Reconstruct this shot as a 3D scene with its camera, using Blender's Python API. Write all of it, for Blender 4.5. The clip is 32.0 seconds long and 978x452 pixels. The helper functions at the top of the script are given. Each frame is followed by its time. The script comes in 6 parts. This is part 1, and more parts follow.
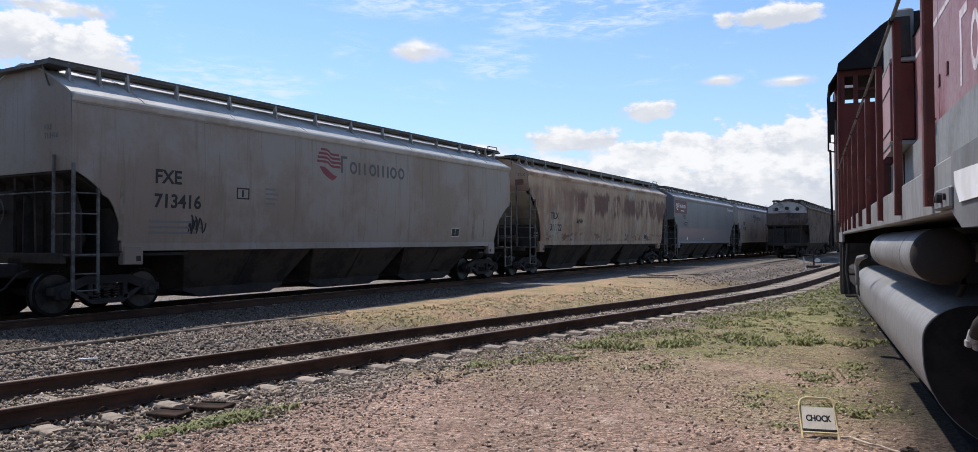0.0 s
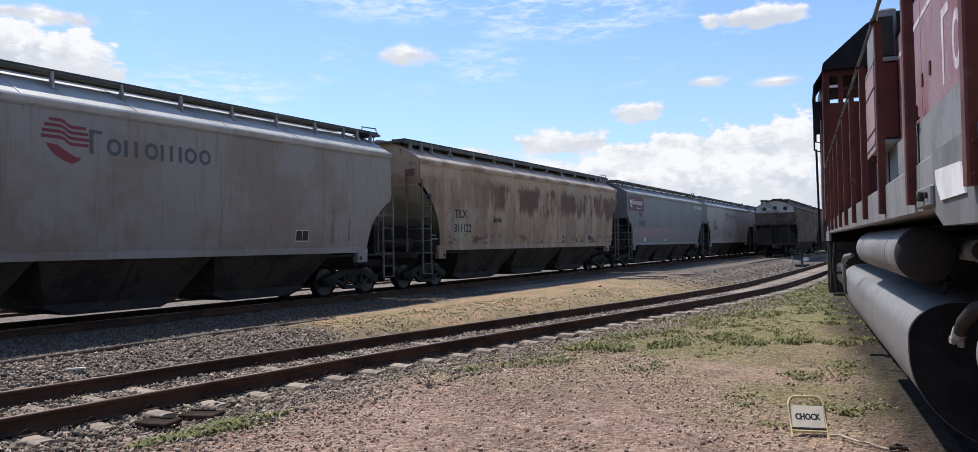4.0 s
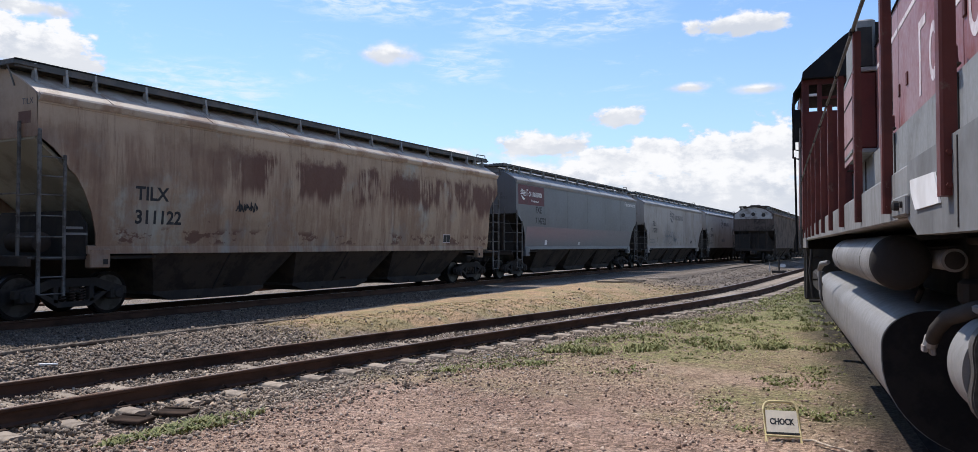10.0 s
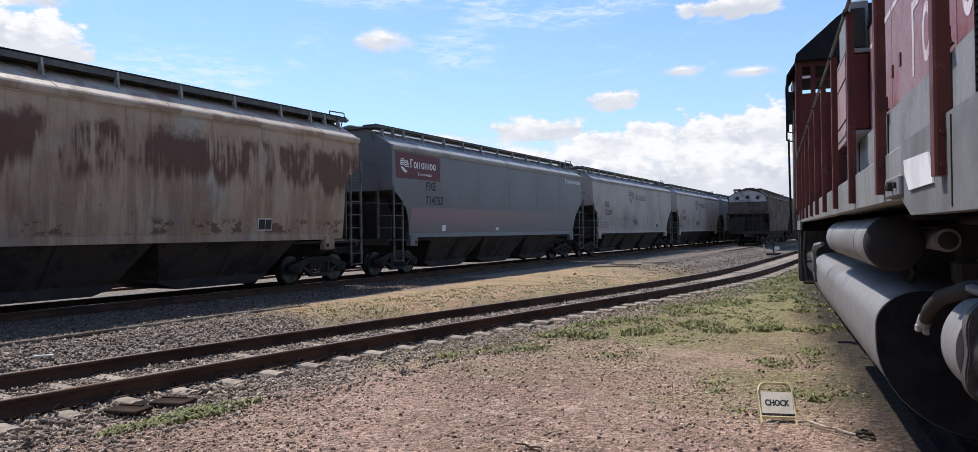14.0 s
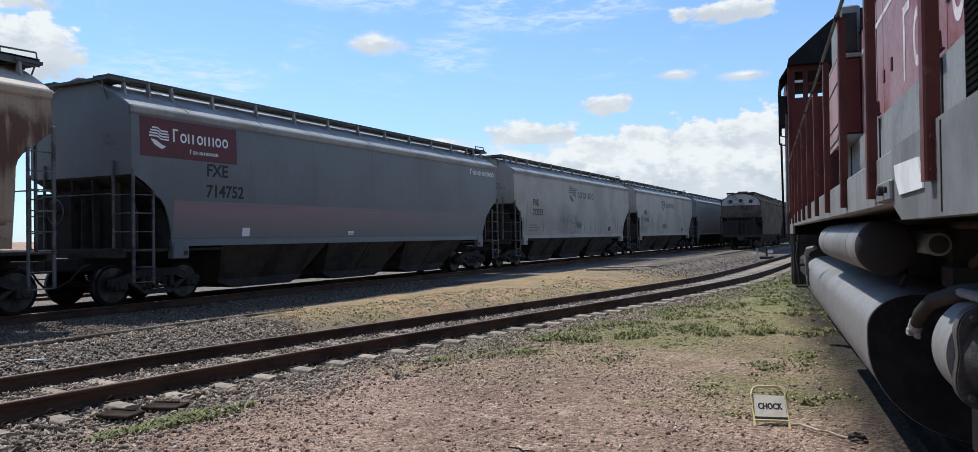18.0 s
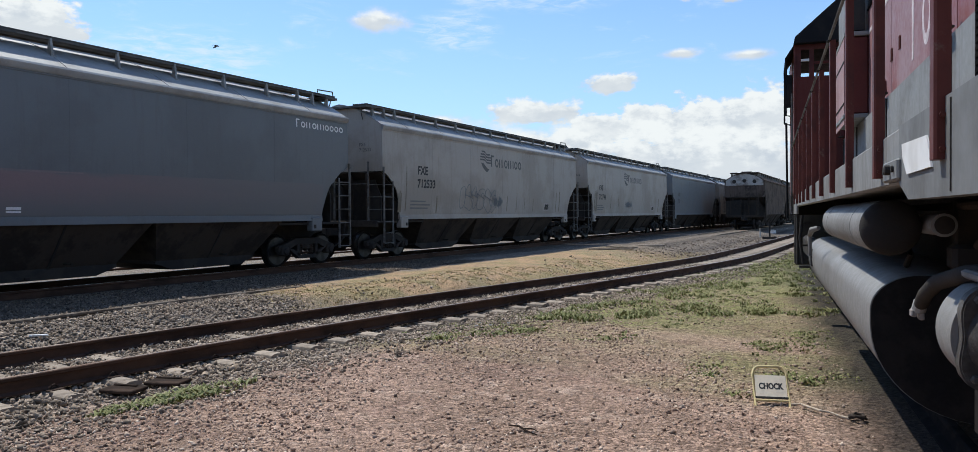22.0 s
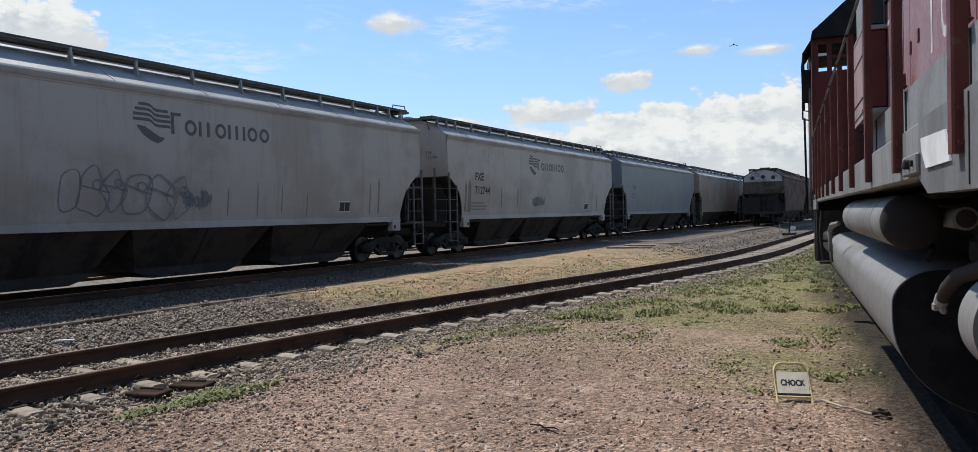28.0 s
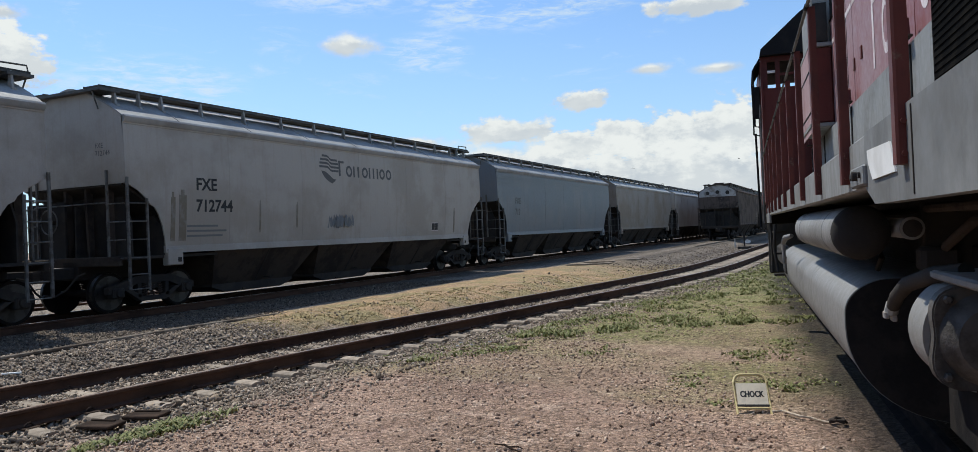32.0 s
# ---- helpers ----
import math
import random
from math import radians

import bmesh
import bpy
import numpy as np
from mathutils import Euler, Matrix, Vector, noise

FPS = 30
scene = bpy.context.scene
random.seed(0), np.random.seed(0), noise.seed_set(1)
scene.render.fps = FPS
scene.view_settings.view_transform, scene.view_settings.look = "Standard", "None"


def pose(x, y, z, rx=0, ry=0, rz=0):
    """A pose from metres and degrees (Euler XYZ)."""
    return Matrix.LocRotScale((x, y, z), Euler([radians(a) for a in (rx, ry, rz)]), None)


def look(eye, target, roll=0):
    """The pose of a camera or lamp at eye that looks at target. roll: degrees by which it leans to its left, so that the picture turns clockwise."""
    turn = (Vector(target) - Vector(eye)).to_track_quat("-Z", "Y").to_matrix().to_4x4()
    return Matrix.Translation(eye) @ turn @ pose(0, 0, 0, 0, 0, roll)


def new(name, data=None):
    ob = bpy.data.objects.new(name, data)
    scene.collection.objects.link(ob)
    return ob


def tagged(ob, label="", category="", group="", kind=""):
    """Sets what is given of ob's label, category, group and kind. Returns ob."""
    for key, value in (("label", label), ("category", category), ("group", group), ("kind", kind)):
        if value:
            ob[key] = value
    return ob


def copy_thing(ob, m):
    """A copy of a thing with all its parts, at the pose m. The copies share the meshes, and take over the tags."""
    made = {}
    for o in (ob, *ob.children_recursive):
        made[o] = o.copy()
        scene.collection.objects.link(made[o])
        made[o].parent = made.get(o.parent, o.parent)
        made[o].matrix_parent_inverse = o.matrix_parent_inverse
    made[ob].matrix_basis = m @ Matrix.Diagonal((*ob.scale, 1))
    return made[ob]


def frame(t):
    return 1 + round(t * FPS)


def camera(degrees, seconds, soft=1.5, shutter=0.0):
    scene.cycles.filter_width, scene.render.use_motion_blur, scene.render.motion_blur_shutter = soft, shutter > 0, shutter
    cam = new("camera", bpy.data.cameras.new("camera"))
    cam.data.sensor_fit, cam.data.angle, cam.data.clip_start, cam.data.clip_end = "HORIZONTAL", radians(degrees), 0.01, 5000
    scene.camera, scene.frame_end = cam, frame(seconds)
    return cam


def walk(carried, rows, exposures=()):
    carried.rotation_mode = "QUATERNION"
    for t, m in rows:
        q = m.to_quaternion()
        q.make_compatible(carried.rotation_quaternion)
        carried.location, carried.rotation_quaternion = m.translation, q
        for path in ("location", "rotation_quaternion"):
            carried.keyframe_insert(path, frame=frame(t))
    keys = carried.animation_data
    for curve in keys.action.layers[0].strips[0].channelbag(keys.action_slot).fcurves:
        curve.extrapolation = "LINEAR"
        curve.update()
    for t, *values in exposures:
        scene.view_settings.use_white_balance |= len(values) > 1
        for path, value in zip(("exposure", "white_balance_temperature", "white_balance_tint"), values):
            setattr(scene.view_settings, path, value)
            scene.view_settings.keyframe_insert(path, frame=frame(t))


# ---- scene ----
cam = camera(65.0, 32.0, soft=0.8)
EYE = (0.0, 0.0, 1.65)
# seconds, sway of the eye in millimetres (x, y, z), tilt, lean and turn of the hand-held camera
TURNS = [
(0,-13,-12,-4,91.20,0.27,29.63),(0.5,-9,-10,-4,91.23,0.14,29.46),(1,-6,-12,-3,91.20,0.64,29.64),(1.5,-4,-12,-2,91.18,0.93,29.73),(2,-6,-12,-2,91.38,1.05,29.43),
(2.5,-9,-11,-4,91.62,1.11,29.44),(3,-5,-13,-1,91.56,1.17,29.35),(3.5,-2,-12,-2,91.54,1.12,29.04),(5.5,-4,-3,-1,91.10,0.71,28.43),(6,-3,-8,-2,91.39,0.75,27.79),
(6.5,-1,-6,-1,91.20,0.82,27.98),(7,-3,-2,0,91.12,0.58,28.05),(7.5,-6,-1,-2,91.05,0.28,27.91),(8,-6,-6,-1,91.42,0.30,28.30),(8.5,-5,-8,-2,91.26,0.27,27.78),
(9,-4,-3,-1,91.26,0.05,27.57),(9.5,-2,-7,-1,91.35,-0.00,27.41),(10,-1,-6,-1,91.51,0.04,27.42),(10.5,3,-7,2,91.45,0.40,27.66),(11,3,-9,0,91.34,0.48,27.72),
(11.5,-2,-11,-1,91.30,0.15,27.64),(12,0,0,0,91.36,0.13,27.65),(12.5,-3,-7,-1,91.23,0.03,27.37),(13,-7,-10,-3,90.73,-0.20,27.18),(13.5,-9,-9,-5,90.90,-0.14,27.23),
(14,-2,-1,-3,90.47,0.74,27.05),(14.5,-1,-2,-3,90.61,0.60,27.04),(15,2,2,-2,90.71,0.83,26.62),(15.5,5,-2,2,90.88,0.92,26.32),(17.5,0,-4,0,90.75,0.78,26.80),
(18,2,-2,0,90.72,0.74,26.60),(18.5,1,-1,0,90.86,0.74,26.56),(19,0,0,1,90.77,0.77,26.49),(19.5,-3,2,1,90.59,0.41,26.43),(20,-3,0,0,90.52,0.52,26.28),(20.5,-4,-29,0,90.64,0.61,26.09),
(21,-6,-6,0,90.37,0.61,26.20),(21.5,-1,1,1,90.81,0.97,26.64),(22,-4,27,-3,89.13,0.41,26.81),(22.5,-10,19,3,89.14,1.59,27.54),(23,-13,-15,-3,88.22,1.20,26.65),
(23.5,-6,15,1,89.32,1.25,27.41),(24,3,-3,0,89.42,1.41,27.54),(24.5,6,-5,-4,89.42,1.04,27.42),(25,6,0,-5,89.34,0.76,26.82),(25.5,6,-8,-6,89.20,1.16,27.08),
(27.5,-1,-12,-5,89.09,0.47,27.78),(28,1,-6,-3,89.18,1.27,28.08),(28.5,-6,-10,0,91.07,1.58,29.47),(29,-18,-13,-5,89.86,1.75,32.06),(29.5,-10,0,0,90.31,2.13,32.26),
(30,-5,-8,-1,91.18,2.78,29.26),(30.5,-1,12,-7,90.11,2.23,26.85),(31,-1,8,-7,90.23,2.24,26.68),(31.5,0,8,-9,90.23,2.42,25.49),(32,1,1,-7,90.54,2.42,25.09),
]
walk(cam, [(t, pose(x / 1000, y / 1000, EYE[2] + z / 1000, a, b, c)) for t, x, y, z, a, b, c in TURNS], exposures=[(0.0, 0.08, 6460, 11), (15.5, 0.12, 6450, 11), (18.0, 0.0, 6250, 6), (21.0, -0.05, 6230, 4), (23.0, 0.08, 6480, 7), (25.5, -0.01, 6480, 7), (28.0, -0.05, 6560, 6), (32.0, -0.08, 6500, 4)])

# ---- sky and sun ----
SUN_TO = Vector((-0.566, 0.31, 1.0)).normalized()
world = bpy.data.worlds.new("sky")
scene.world = world
world.use_nodes = True


class Net:
    """Small helper to wire shader nodes."""
    def __init__(self, tree, fresh=True):
        self.tree = tree
        if fresh:
            tree.nodes.clear()

    def node(self, kind, **sets):
        n = self.tree.nodes.new(kind)
        for k, v in sets.items():
            if k == "op":
                n.operation = v
            elif k == "blend":
                n.blend_type = v
            elif k == "data":
                n.data_type = v
        return n

    def put(self, sock, v):
        if isinstance(v, bpy.types.NodeSocket):
            self.tree.links.new(v, sock)
        else:
            sock.default_value = v

    def math(self, op, a, b=0.0, c=0.0, clamp=False):
        n = self.node("ShaderNodeMath", op=op)
        n.use_clamp = clamp
        self.put(n.inputs[0], a)
        self.put(n.inputs[1], b)
        self.put(n.inputs[2], c)
        return n.outputs[0]

    def ramp(self, x, lo, hi, a=0.0, b=1.0):
        n = self.node("ShaderNodeMapRange")
        n.interpolation_type = "SMOOTHSTEP"
        for i, v in enumerate((x, lo, hi, a, b)):
            self.put(n.inputs[i], v)
        return n.outputs[0]

    def noise(self, vec, scale, detail=4.0, rough=0.6, distort=0.0):
        n = self.node("ShaderNodeTexNoise")
        self.put(n.inputs["Vector"], vec)
        self.put(n.inputs["Scale"], scale)
        n.inputs["Detail"].default_value = detail
        n.inputs["Roughness"].default_value = rough
        n.inputs["Distortion"].default_value = distort
        return n.outputs["Fac"]

    def mix(self, fac, a, b, blend="MIX"):
        n = self.node("ShaderNodeMix", data="RGBA", blend=blend)
        self.put(n.inputs[0], fac)
        for i, v in ((6, a), (7, b)):
            self.put(n.inputs[i], v if isinstance(v, bpy.types.NodeSocket) else (*v, 1.0))
        return n.outputs[2]

    def stretch(self, vec, sx, sy, sz):
        n = self.node("ShaderNodeMapping")
        self.put(n.inputs[0], vec)
        n.inputs[3].default_value = (sx, sy, sz)
        return n.outputs[0]


def build_sky():
    n = Net(world.node_tree)
    sky = n.node("ShaderNodeTexSky")
    sky.sky_type, sky.sun_disc = "NISHITA", False
    sky.sun_elevation = math.asin(SUN_TO.z)
    sky.sun_rotation = math.atan2(SUN_TO.x, SUN_TO.y)
    sky.air_density, sky.dust_density, sky.ozone_density = 1.0, 0.3, 3.5
    geo = n.node("ShaderNodeTexCoord")
    way = geo.outputs["Generated"]
    sep = n.node("ShaderNodeSeparateXYZ")
    n.put(sep.inputs[0], way)
    az = n.math("ARCTAN2", sep.outputs[0], sep.outputs[1])
    el = n.math("ARCSINE", sep.outputs[2])
    flat = n.node("ShaderNodeCombineXYZ")
    n.put(flat.inputs[0], az)
    n.put(flat.inputs[1], n.math("MULTIPLY", el, 1.6))
    puff = n.noise(flat.outputs[0], 24.0, 7.0, 0.55)
    curl = n.noise(flat.outputs[0], 46.0, 6.0, 0.6)
    wisp = n.noise(n.stretch(flat.outputs[0], 1.0, 2.2, 1.0), 9.0, 8.0, 0.68, 0.4)
    thick, lit = None, None
    # bearing, height, half width, half height of the cumulus clouds, and how soft they are
    for a, e, w, h, soft in ((-1.0, 0.213, 0.052, 0.036, 0.22), (-1.06, 0.228, 0.045, 0.03, 0.22), (-1.03, 0.264, 0.055, 0.010, 0.6), (-0.412, 0.130, 0.058, 0.018, 0.30), (-0.308, 0.165, 0.030, 0.013, 0.30),
                             (-0.32, 0.108, 0.036, 0.024, 0.22), (-0.265, 0.114, 0.040, 0.028, 0.22), (-0.20, 0.108, 0.055, 0.034, 0.22), (-0.13, 0.112, 0.065, 0.040, 0.25), (-0.21, 0.06, 0.17, 0.055, 0.35), (-0.37, 0.088, 0.05, 0.022, 0.4),
                             (-0.158, 0.270, 0.055, 0.014, 0.3), (-0.222, 0.198, 0.022, 0.006, 0.8), (-0.144, 0.192, 0.024, 0.005, 1.1), (-0.611, 0.244, 0.036, 0.012, 0.8), (-0.538, 0.118, 0.034, 0.009, 0.5), (-0.44, 0.080, 0.21, 0.034, 0.8),
                             (0.25, 0.16, 0.2, 0.06, 0.4), (0.9, 0.2, 0.3, 0.07, 0.4), (1.8, 0.15, 0.35, 0.08, 0.4), (2.7, 0.2, 0.3, 0.07, 0.4),
                             (-1.7, 0.18, 0.3, 0.08, 0.4), (-2.5, 0.16, 0.3, 0.07, 0.4)):
        u = n.math("DIVIDE", n.math("SUBTRACT", az, a), w)
        v = n.math("DIVIDE", n.math("SUBTRACT", el, e), h)
        r = n.math("SQRT", n.math("ADD", n.math("MULTIPLY", u, u), n.math("MULTIPLY", v, v)))
        r = n.math("ADD", n.math("ADD", r, n.math("MULTIPLY", n.math("SUBTRACT", puff, 0.5), -1.9)), n.math("MULTIPLY", n.math("SUBTRACT", curl, 0.5), -1.0))
        m = n.ramp(r, 1.0 + soft * 0.7, 1.0 - soft * 0.7)
        top = n.math("MULTIPLY", m, n.ramp(n.math("ADD", v, n.math("MULTIPLY", n.math("SUBTRACT", curl, 0.5), 2.2)), -0.1, 0.75))
        thick = m if thick is None else n.math("MAXIMUM", thick, m)
        lit = top if lit is None else n.math("MAXIMUM", lit, top)
    ripple = n.noise(n.stretch(flat.outputs[0], 1.0, 2.6, 1.0), 30.0, 6.0, 0.6, 0.6)
    high = None
    for a, e, w, h in ((-0.39, 0.295, 0.15, 0.040), (-0.84, 0.193, 0.105, 0.036), (-0.51, 0.234, 0.06, 0.026), (-0.60, 0.33, 0.2, 0.05)):
        u = n.math("DIVIDE", n.math("SUBTRACT", az, a), w)
        v = n.math("DIVIDE", n.math("SUBTRACT", el, e), h)
        m = n.ramp(n.math("ADD", n.math("MULTIPLY", u, u), n.math("MULTIPLY", v, v)), 1.3, 0.2)
        high = m if high is None else n.math("MAXIMUM", high, m)
    high = n.math("MULTIPLY", high, n.ramp(n.math("ADD", n.math("MULTIPLY", ripple, 0.6), n.math("MULTIPLY", wisp, 0.4)), 0.42, 0.64, 0.0, 0.75))
    veil = n.math("MULTIPLY", n.ramp(wisp, 0.54, 0.78), n.ramp(el, 0.05, 0.3, 0.3, 0.6))
    haze = n.ramp(el, 0.34, 0.0, 0.12, 0.5)
    shade = n.ramp(n.noise(n.stretch(flat.outputs[0], 1.0, 1.3, 1.0), 15.0, 3.0, 0.5), 0.36, 0.62)
    white = n.mix(shade, (0.60, 0.645, 0.72), (0.71, 0.74, 0.79))
    white = n.mix(lit, white, (0.90, 0.91, 0.925))
    blue = n.node("ShaderNodeVectorMath", op="MULTIPLY")
    n.put(blue.inputs[0], sky.outputs[0])
    blue.inputs[1].default_value = (0.119, 0.141, 0.172)
    col = n.mix(veil, blue.outputs[0], (0.74, 0.85, 0.95))
    col = n.mix(high, col, (0.80, 0.88, 0.95))
    col = n.mix(haze, col, (0.58, 0.75, 0.92))
    col = n.mix(thick, col, white)
    out = n.node("ShaderNodeOutputWorld")
    bg = n.node("ShaderNodeBackground")
    n.put(bg.inputs[0], col)
    bg.inputs[1].default_value = 1.0
    n.put(out.inputs[0], bg.outputs[0])


build_sky()
lamp = bpy.data.lights.new("sun", "SUN")
lamp.energy, lamp.angle, lamp.color = 5.0, radians(0.7), (1.0, 0.95, 0.89)
sun = new("sun", lamp)
sun.matrix_basis = look(SUN_TO * 50, (0, 0, 0))


# ---- materials ----
def material(name, base, rough=0.7, metal=0.0, second=None, patch=1.5, spread=(0.45, 0.6), grain=40.0, grain_amount=0.12, bump=0.15,
             bump_scale=60.0, third=None, patch3=6.0, spread3=(0.6, 0.68), stretch=(1, 1, 1), vary=0.0, streak=None, streak_amount=0.5, gloss=0.4):
    """Painted, earthy or metal surface with patches of a second and a third colour, streaks down the sides, fine grain and relief."""
    m = bpy.data.materials.new(name)
    m.use_nodes = True
    n = Net(m.node_tree)
    at = n.node("ShaderNodeTexCoord").outputs["Object"]
    vec = n.stretch(at, *stretch)
    col = n.mix(0.0, base, base)
    if second:
        col = n.mix(n.ramp(n.noise(vec, patch, 6.0, 0.65), *spread), col, second)
    if streak:
        s = n.noise(n.stretch(at, 3.0, 3.0, 0.22), 2.2, 6.0, 0.7)
        col = n.mix(n.math("MULTIPLY", n.ramp(s, 0.5, 0.72), streak_amount), col, streak)
    if third:
        col = n.mix(n.ramp(n.noise(vec, patch3, 7.0, 0.7), *spread3), col, third)
    g = n.noise(at, grain, 4.0, 0.7)
    col = n.mix(1.0, col, n.mix(g, (1 - grain_amount,) * 3, (1 + grain_amount,) * 3), "MULTIPLY")
    if vary:
        rnd = n.node("ShaderNodeObjectInfo").outputs["Random"]
        v = n.ramp(rnd, 0.0, 1.0, 1 - vary, 1 + vary)
        comb = n.node("ShaderNodeCombineXYZ")
        for i in range(3):
            n.put(comb.inputs[i], v)
        col = n.mix(1.0, col, comb.outputs[0], "MULTIPLY")
    b = n.node("ShaderNodeBsdfPrincipled")
    n.put(b.inputs["Base Color"], col)
    n.put(b.inputs["Roughness"], n.ramp(n.noise(at, grain * 0.4, 3.0), 0.2, 0.8, max(rough - 0.1, 0.05), min(rough + 0.1, 1.0)))
    b.inputs["Metallic"].default_value = metal
    b.inputs["Specular IOR Level"].default_value = gloss
    if bump:
        bp = n.node("ShaderNodeBump")
        bp.inputs["Strength"].default_value = bump
        bp.inputs["Distance"].default_value = 0.02
        n.put(bp.inputs["Height"], n.noise(at, bump_scale, 5.0, 0.7))
        n.put(b.inputs["Normal"], bp.outputs[0])
    out = n.node("ShaderNodeOutputMaterial")
    n.put(out.inputs[0], b.outputs[0])
    return m


M = {}
M["grey_paint"] = material("weathered_grey_paint", (0.264, 0.231, 0.200), 0.55, second=(0.220, 0.173, 0.132), patch=0.4, streak=(0.168, 0.121, 0.079), streak_amount=0.6, third=(0.237, 0.162, 0.097), patch3=0.5, spread3=(0.58, 0.75), bump=0.06, bump_scale=2.5)
M["pale_paint"] = material("pale_grey_paint", (0.379, 0.341, 0.302), 0.55, second=(0.314, 0.275, 0.233), patch=0.45, streak=(0.258, 0.205, 0.158), streak_amount=0.3, bump=0.06, bump_scale=2.5)
M["mid_paint"] = material("dull_mid_grey_paint", (0.353, 0.318, 0.284), 0.55, second=(0.291, 0.255, 0.218), patch=0.45, streak=(0.202, 0.164, 0.131), streak_amount=0.35, bump=0.06, bump_scale=2.5)
M["blue_paint"] = material("blue_grey_paint", (0.138, 0.160, 0.180), 0.45, second=(0.165, 0.176, 0.188), patch=0.5, streak=(0.138, 0.127, 0.117), streak_amount=0.4, bump=0.06, bump_scale=2.5)
M["slate_paint"] = material("slate_grey_paint", (0.138, 0.144, 0.150), 0.5, second=(0.122, 0.125, 0.129), patch=0.4, streak=(0.110, 0.103, 0.099), streak_amount=0.4, bump=0.05, bump_scale=2.5)
M["tan_paint"] = material("rusted_tan_paint", (0.400, 0.287, 0.190), 0.65, second=(0.300, 0.205, 0.130), patch=0.5, spread=(0.42, 0.62), streak=(0.135, 0.076, 0.046), streak_amount=0.6, third=(0.345, 0.325, 0.262), patch3=0.42, spread3=(0.54, 0.68), bump=0.10, bump_scale=5.0)
M["rust_car"] = material("rusty_brown_paint", (0.115, 0.088, 0.074), 0.85, second=(0.050, 0.040, 0.034), patch=0.7, streak=(0.040, 0.032, 0.028), streak_amount=0.9, third=(0.20, 0.165, 0.145), patch3=0.7, spread3=(0.58, 0.70), gloss=0.1)
M["roof_grey"] = material("galvanised_roof_paint", (0.43, 0.42, 0.395), 0.6, second=(0.32, 0.305, 0.28), patch=0.9)
M["roof_dull"] = material("dull_grey_roof_paint", (0.31, 0.305, 0.30), 0.6, second=(0.235, 0.226, 0.22), patch=0.9)
M["roof_tan"] = material("dusty_tan_roof_paint", (0.44, 0.36, 0.285), 0.6, second=(0.28, 0.195, 0.14), patch=1.2)
M["under"] = material("grimy_black_steel", (0.036, 0.033, 0.031), 0.85, second=(0.052, 0.045, 0.039), patch=2.0, bump=0.2, bump_scale=30, gloss=0.1)
M["slope_olive"] = material("grimy_olive_sheet", (0.34, 0.32, 0.255), 0.8, second=(0.24, 0.225, 0.18), patch=1.2, gloss=0.1)
M["slope_rust"] = material("reddish_rust_patch", (0.14, 0.075, 0.055), 0.8, second=(0.21, 0.14, 0.10), patch=6.0, spread=(0.5, 0.65), bump=0)
M["under_brown"] = material("grimy_brown_steel", (0.062, 0.049, 0.040), 0.85, second=(0.036, 0.030, 0.026), patch=1.5, gloss=0.1)
M["wheel_steel"] = material("worn_wheel_steel", (0.013, 0.012, 0.0115), 0.9, second=(0.020, 0.017, 0.015), patch=3.0, gloss=0.03)
M["tread"] = material("worn_wheel_tread", (0.055, 0.052, 0.05), 0.45, metal=0.6, second=(0.03, 0.028, 0.025), patch=5.0, bump=0)
M["ladder"] = material("grimy_ladder_steel", (0.12, 0.115, 0.107), 0.7, second=(0.06, 0.052, 0.045), patch=4.0)
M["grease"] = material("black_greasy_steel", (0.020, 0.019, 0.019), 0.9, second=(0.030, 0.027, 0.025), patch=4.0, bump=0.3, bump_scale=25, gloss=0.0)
M["grating"] = material("dark_grating_steel", (0.07, 0.07, 0.068), 0.7, second=(0.11, 0.10, 0.09), patch=3.0)
M["black_mark"] = material("black_stencil_paint", (0.014, 0.014, 0.016), 0.6, second=(0.05, 0.05, 0.05), patch=6.0, spread=(0.58, 0.72), bump=0)
M["faint_mark"] = material("worn_faint_stencil", (0.15, 0.15, 0.145), 0.6, bump=0)
M["grey_mark"] = material("faded_stencil_paint", (0.085, 0.085, 0.086), 0.6, bump=0)
M["white_mark"] = material("white_decal", (0.72, 0.70, 0.68), 0.5, bump=0)
M["dusty_white"] = material("dusty_white_lettering_paint", (0.62, 0.55, 0.54), 0.6, second=(0.46, 0.38, 0.37), patch=4.0, bump=0)
M["old_white"] = material("stained_old_white_paint", (0.40, 0.38, 0.36), 0.7, second=(0.22, 0.19, 0.17), patch=2.0)
M["red_mark"] = material("faded_red_decal", (0.20, 0.026, 0.036), 0.5, second=(0.15, 0.03, 0.038), patch=2.0, bump=0)
M["panel_red"] = material("dark_maroon_panel", (0.105, 0.017, 0.024), 0.55, second=(0.08, 0.018, 0.024), patch=2.0, bump=0)
M["graffiti"] = material("thin_dark_spray_paint", (0.16, 0.17, 0.18), 0.6, bump=0)
M["pink_band"] = material("pink_grey_tone", (0.235, 0.152, 0.152), 0.5, second=(0.19, 0.135, 0.136), patch=0.35, stretch=(0.25, 2.2, 1), bump=0.04, bump_scale=2.5)
M["band_line"] = material("pink_line_tone", (0.235, 0.175, 0.175), 0.6, second=(0.175, 0.155, 0.157), patch=1.2, bump=0)
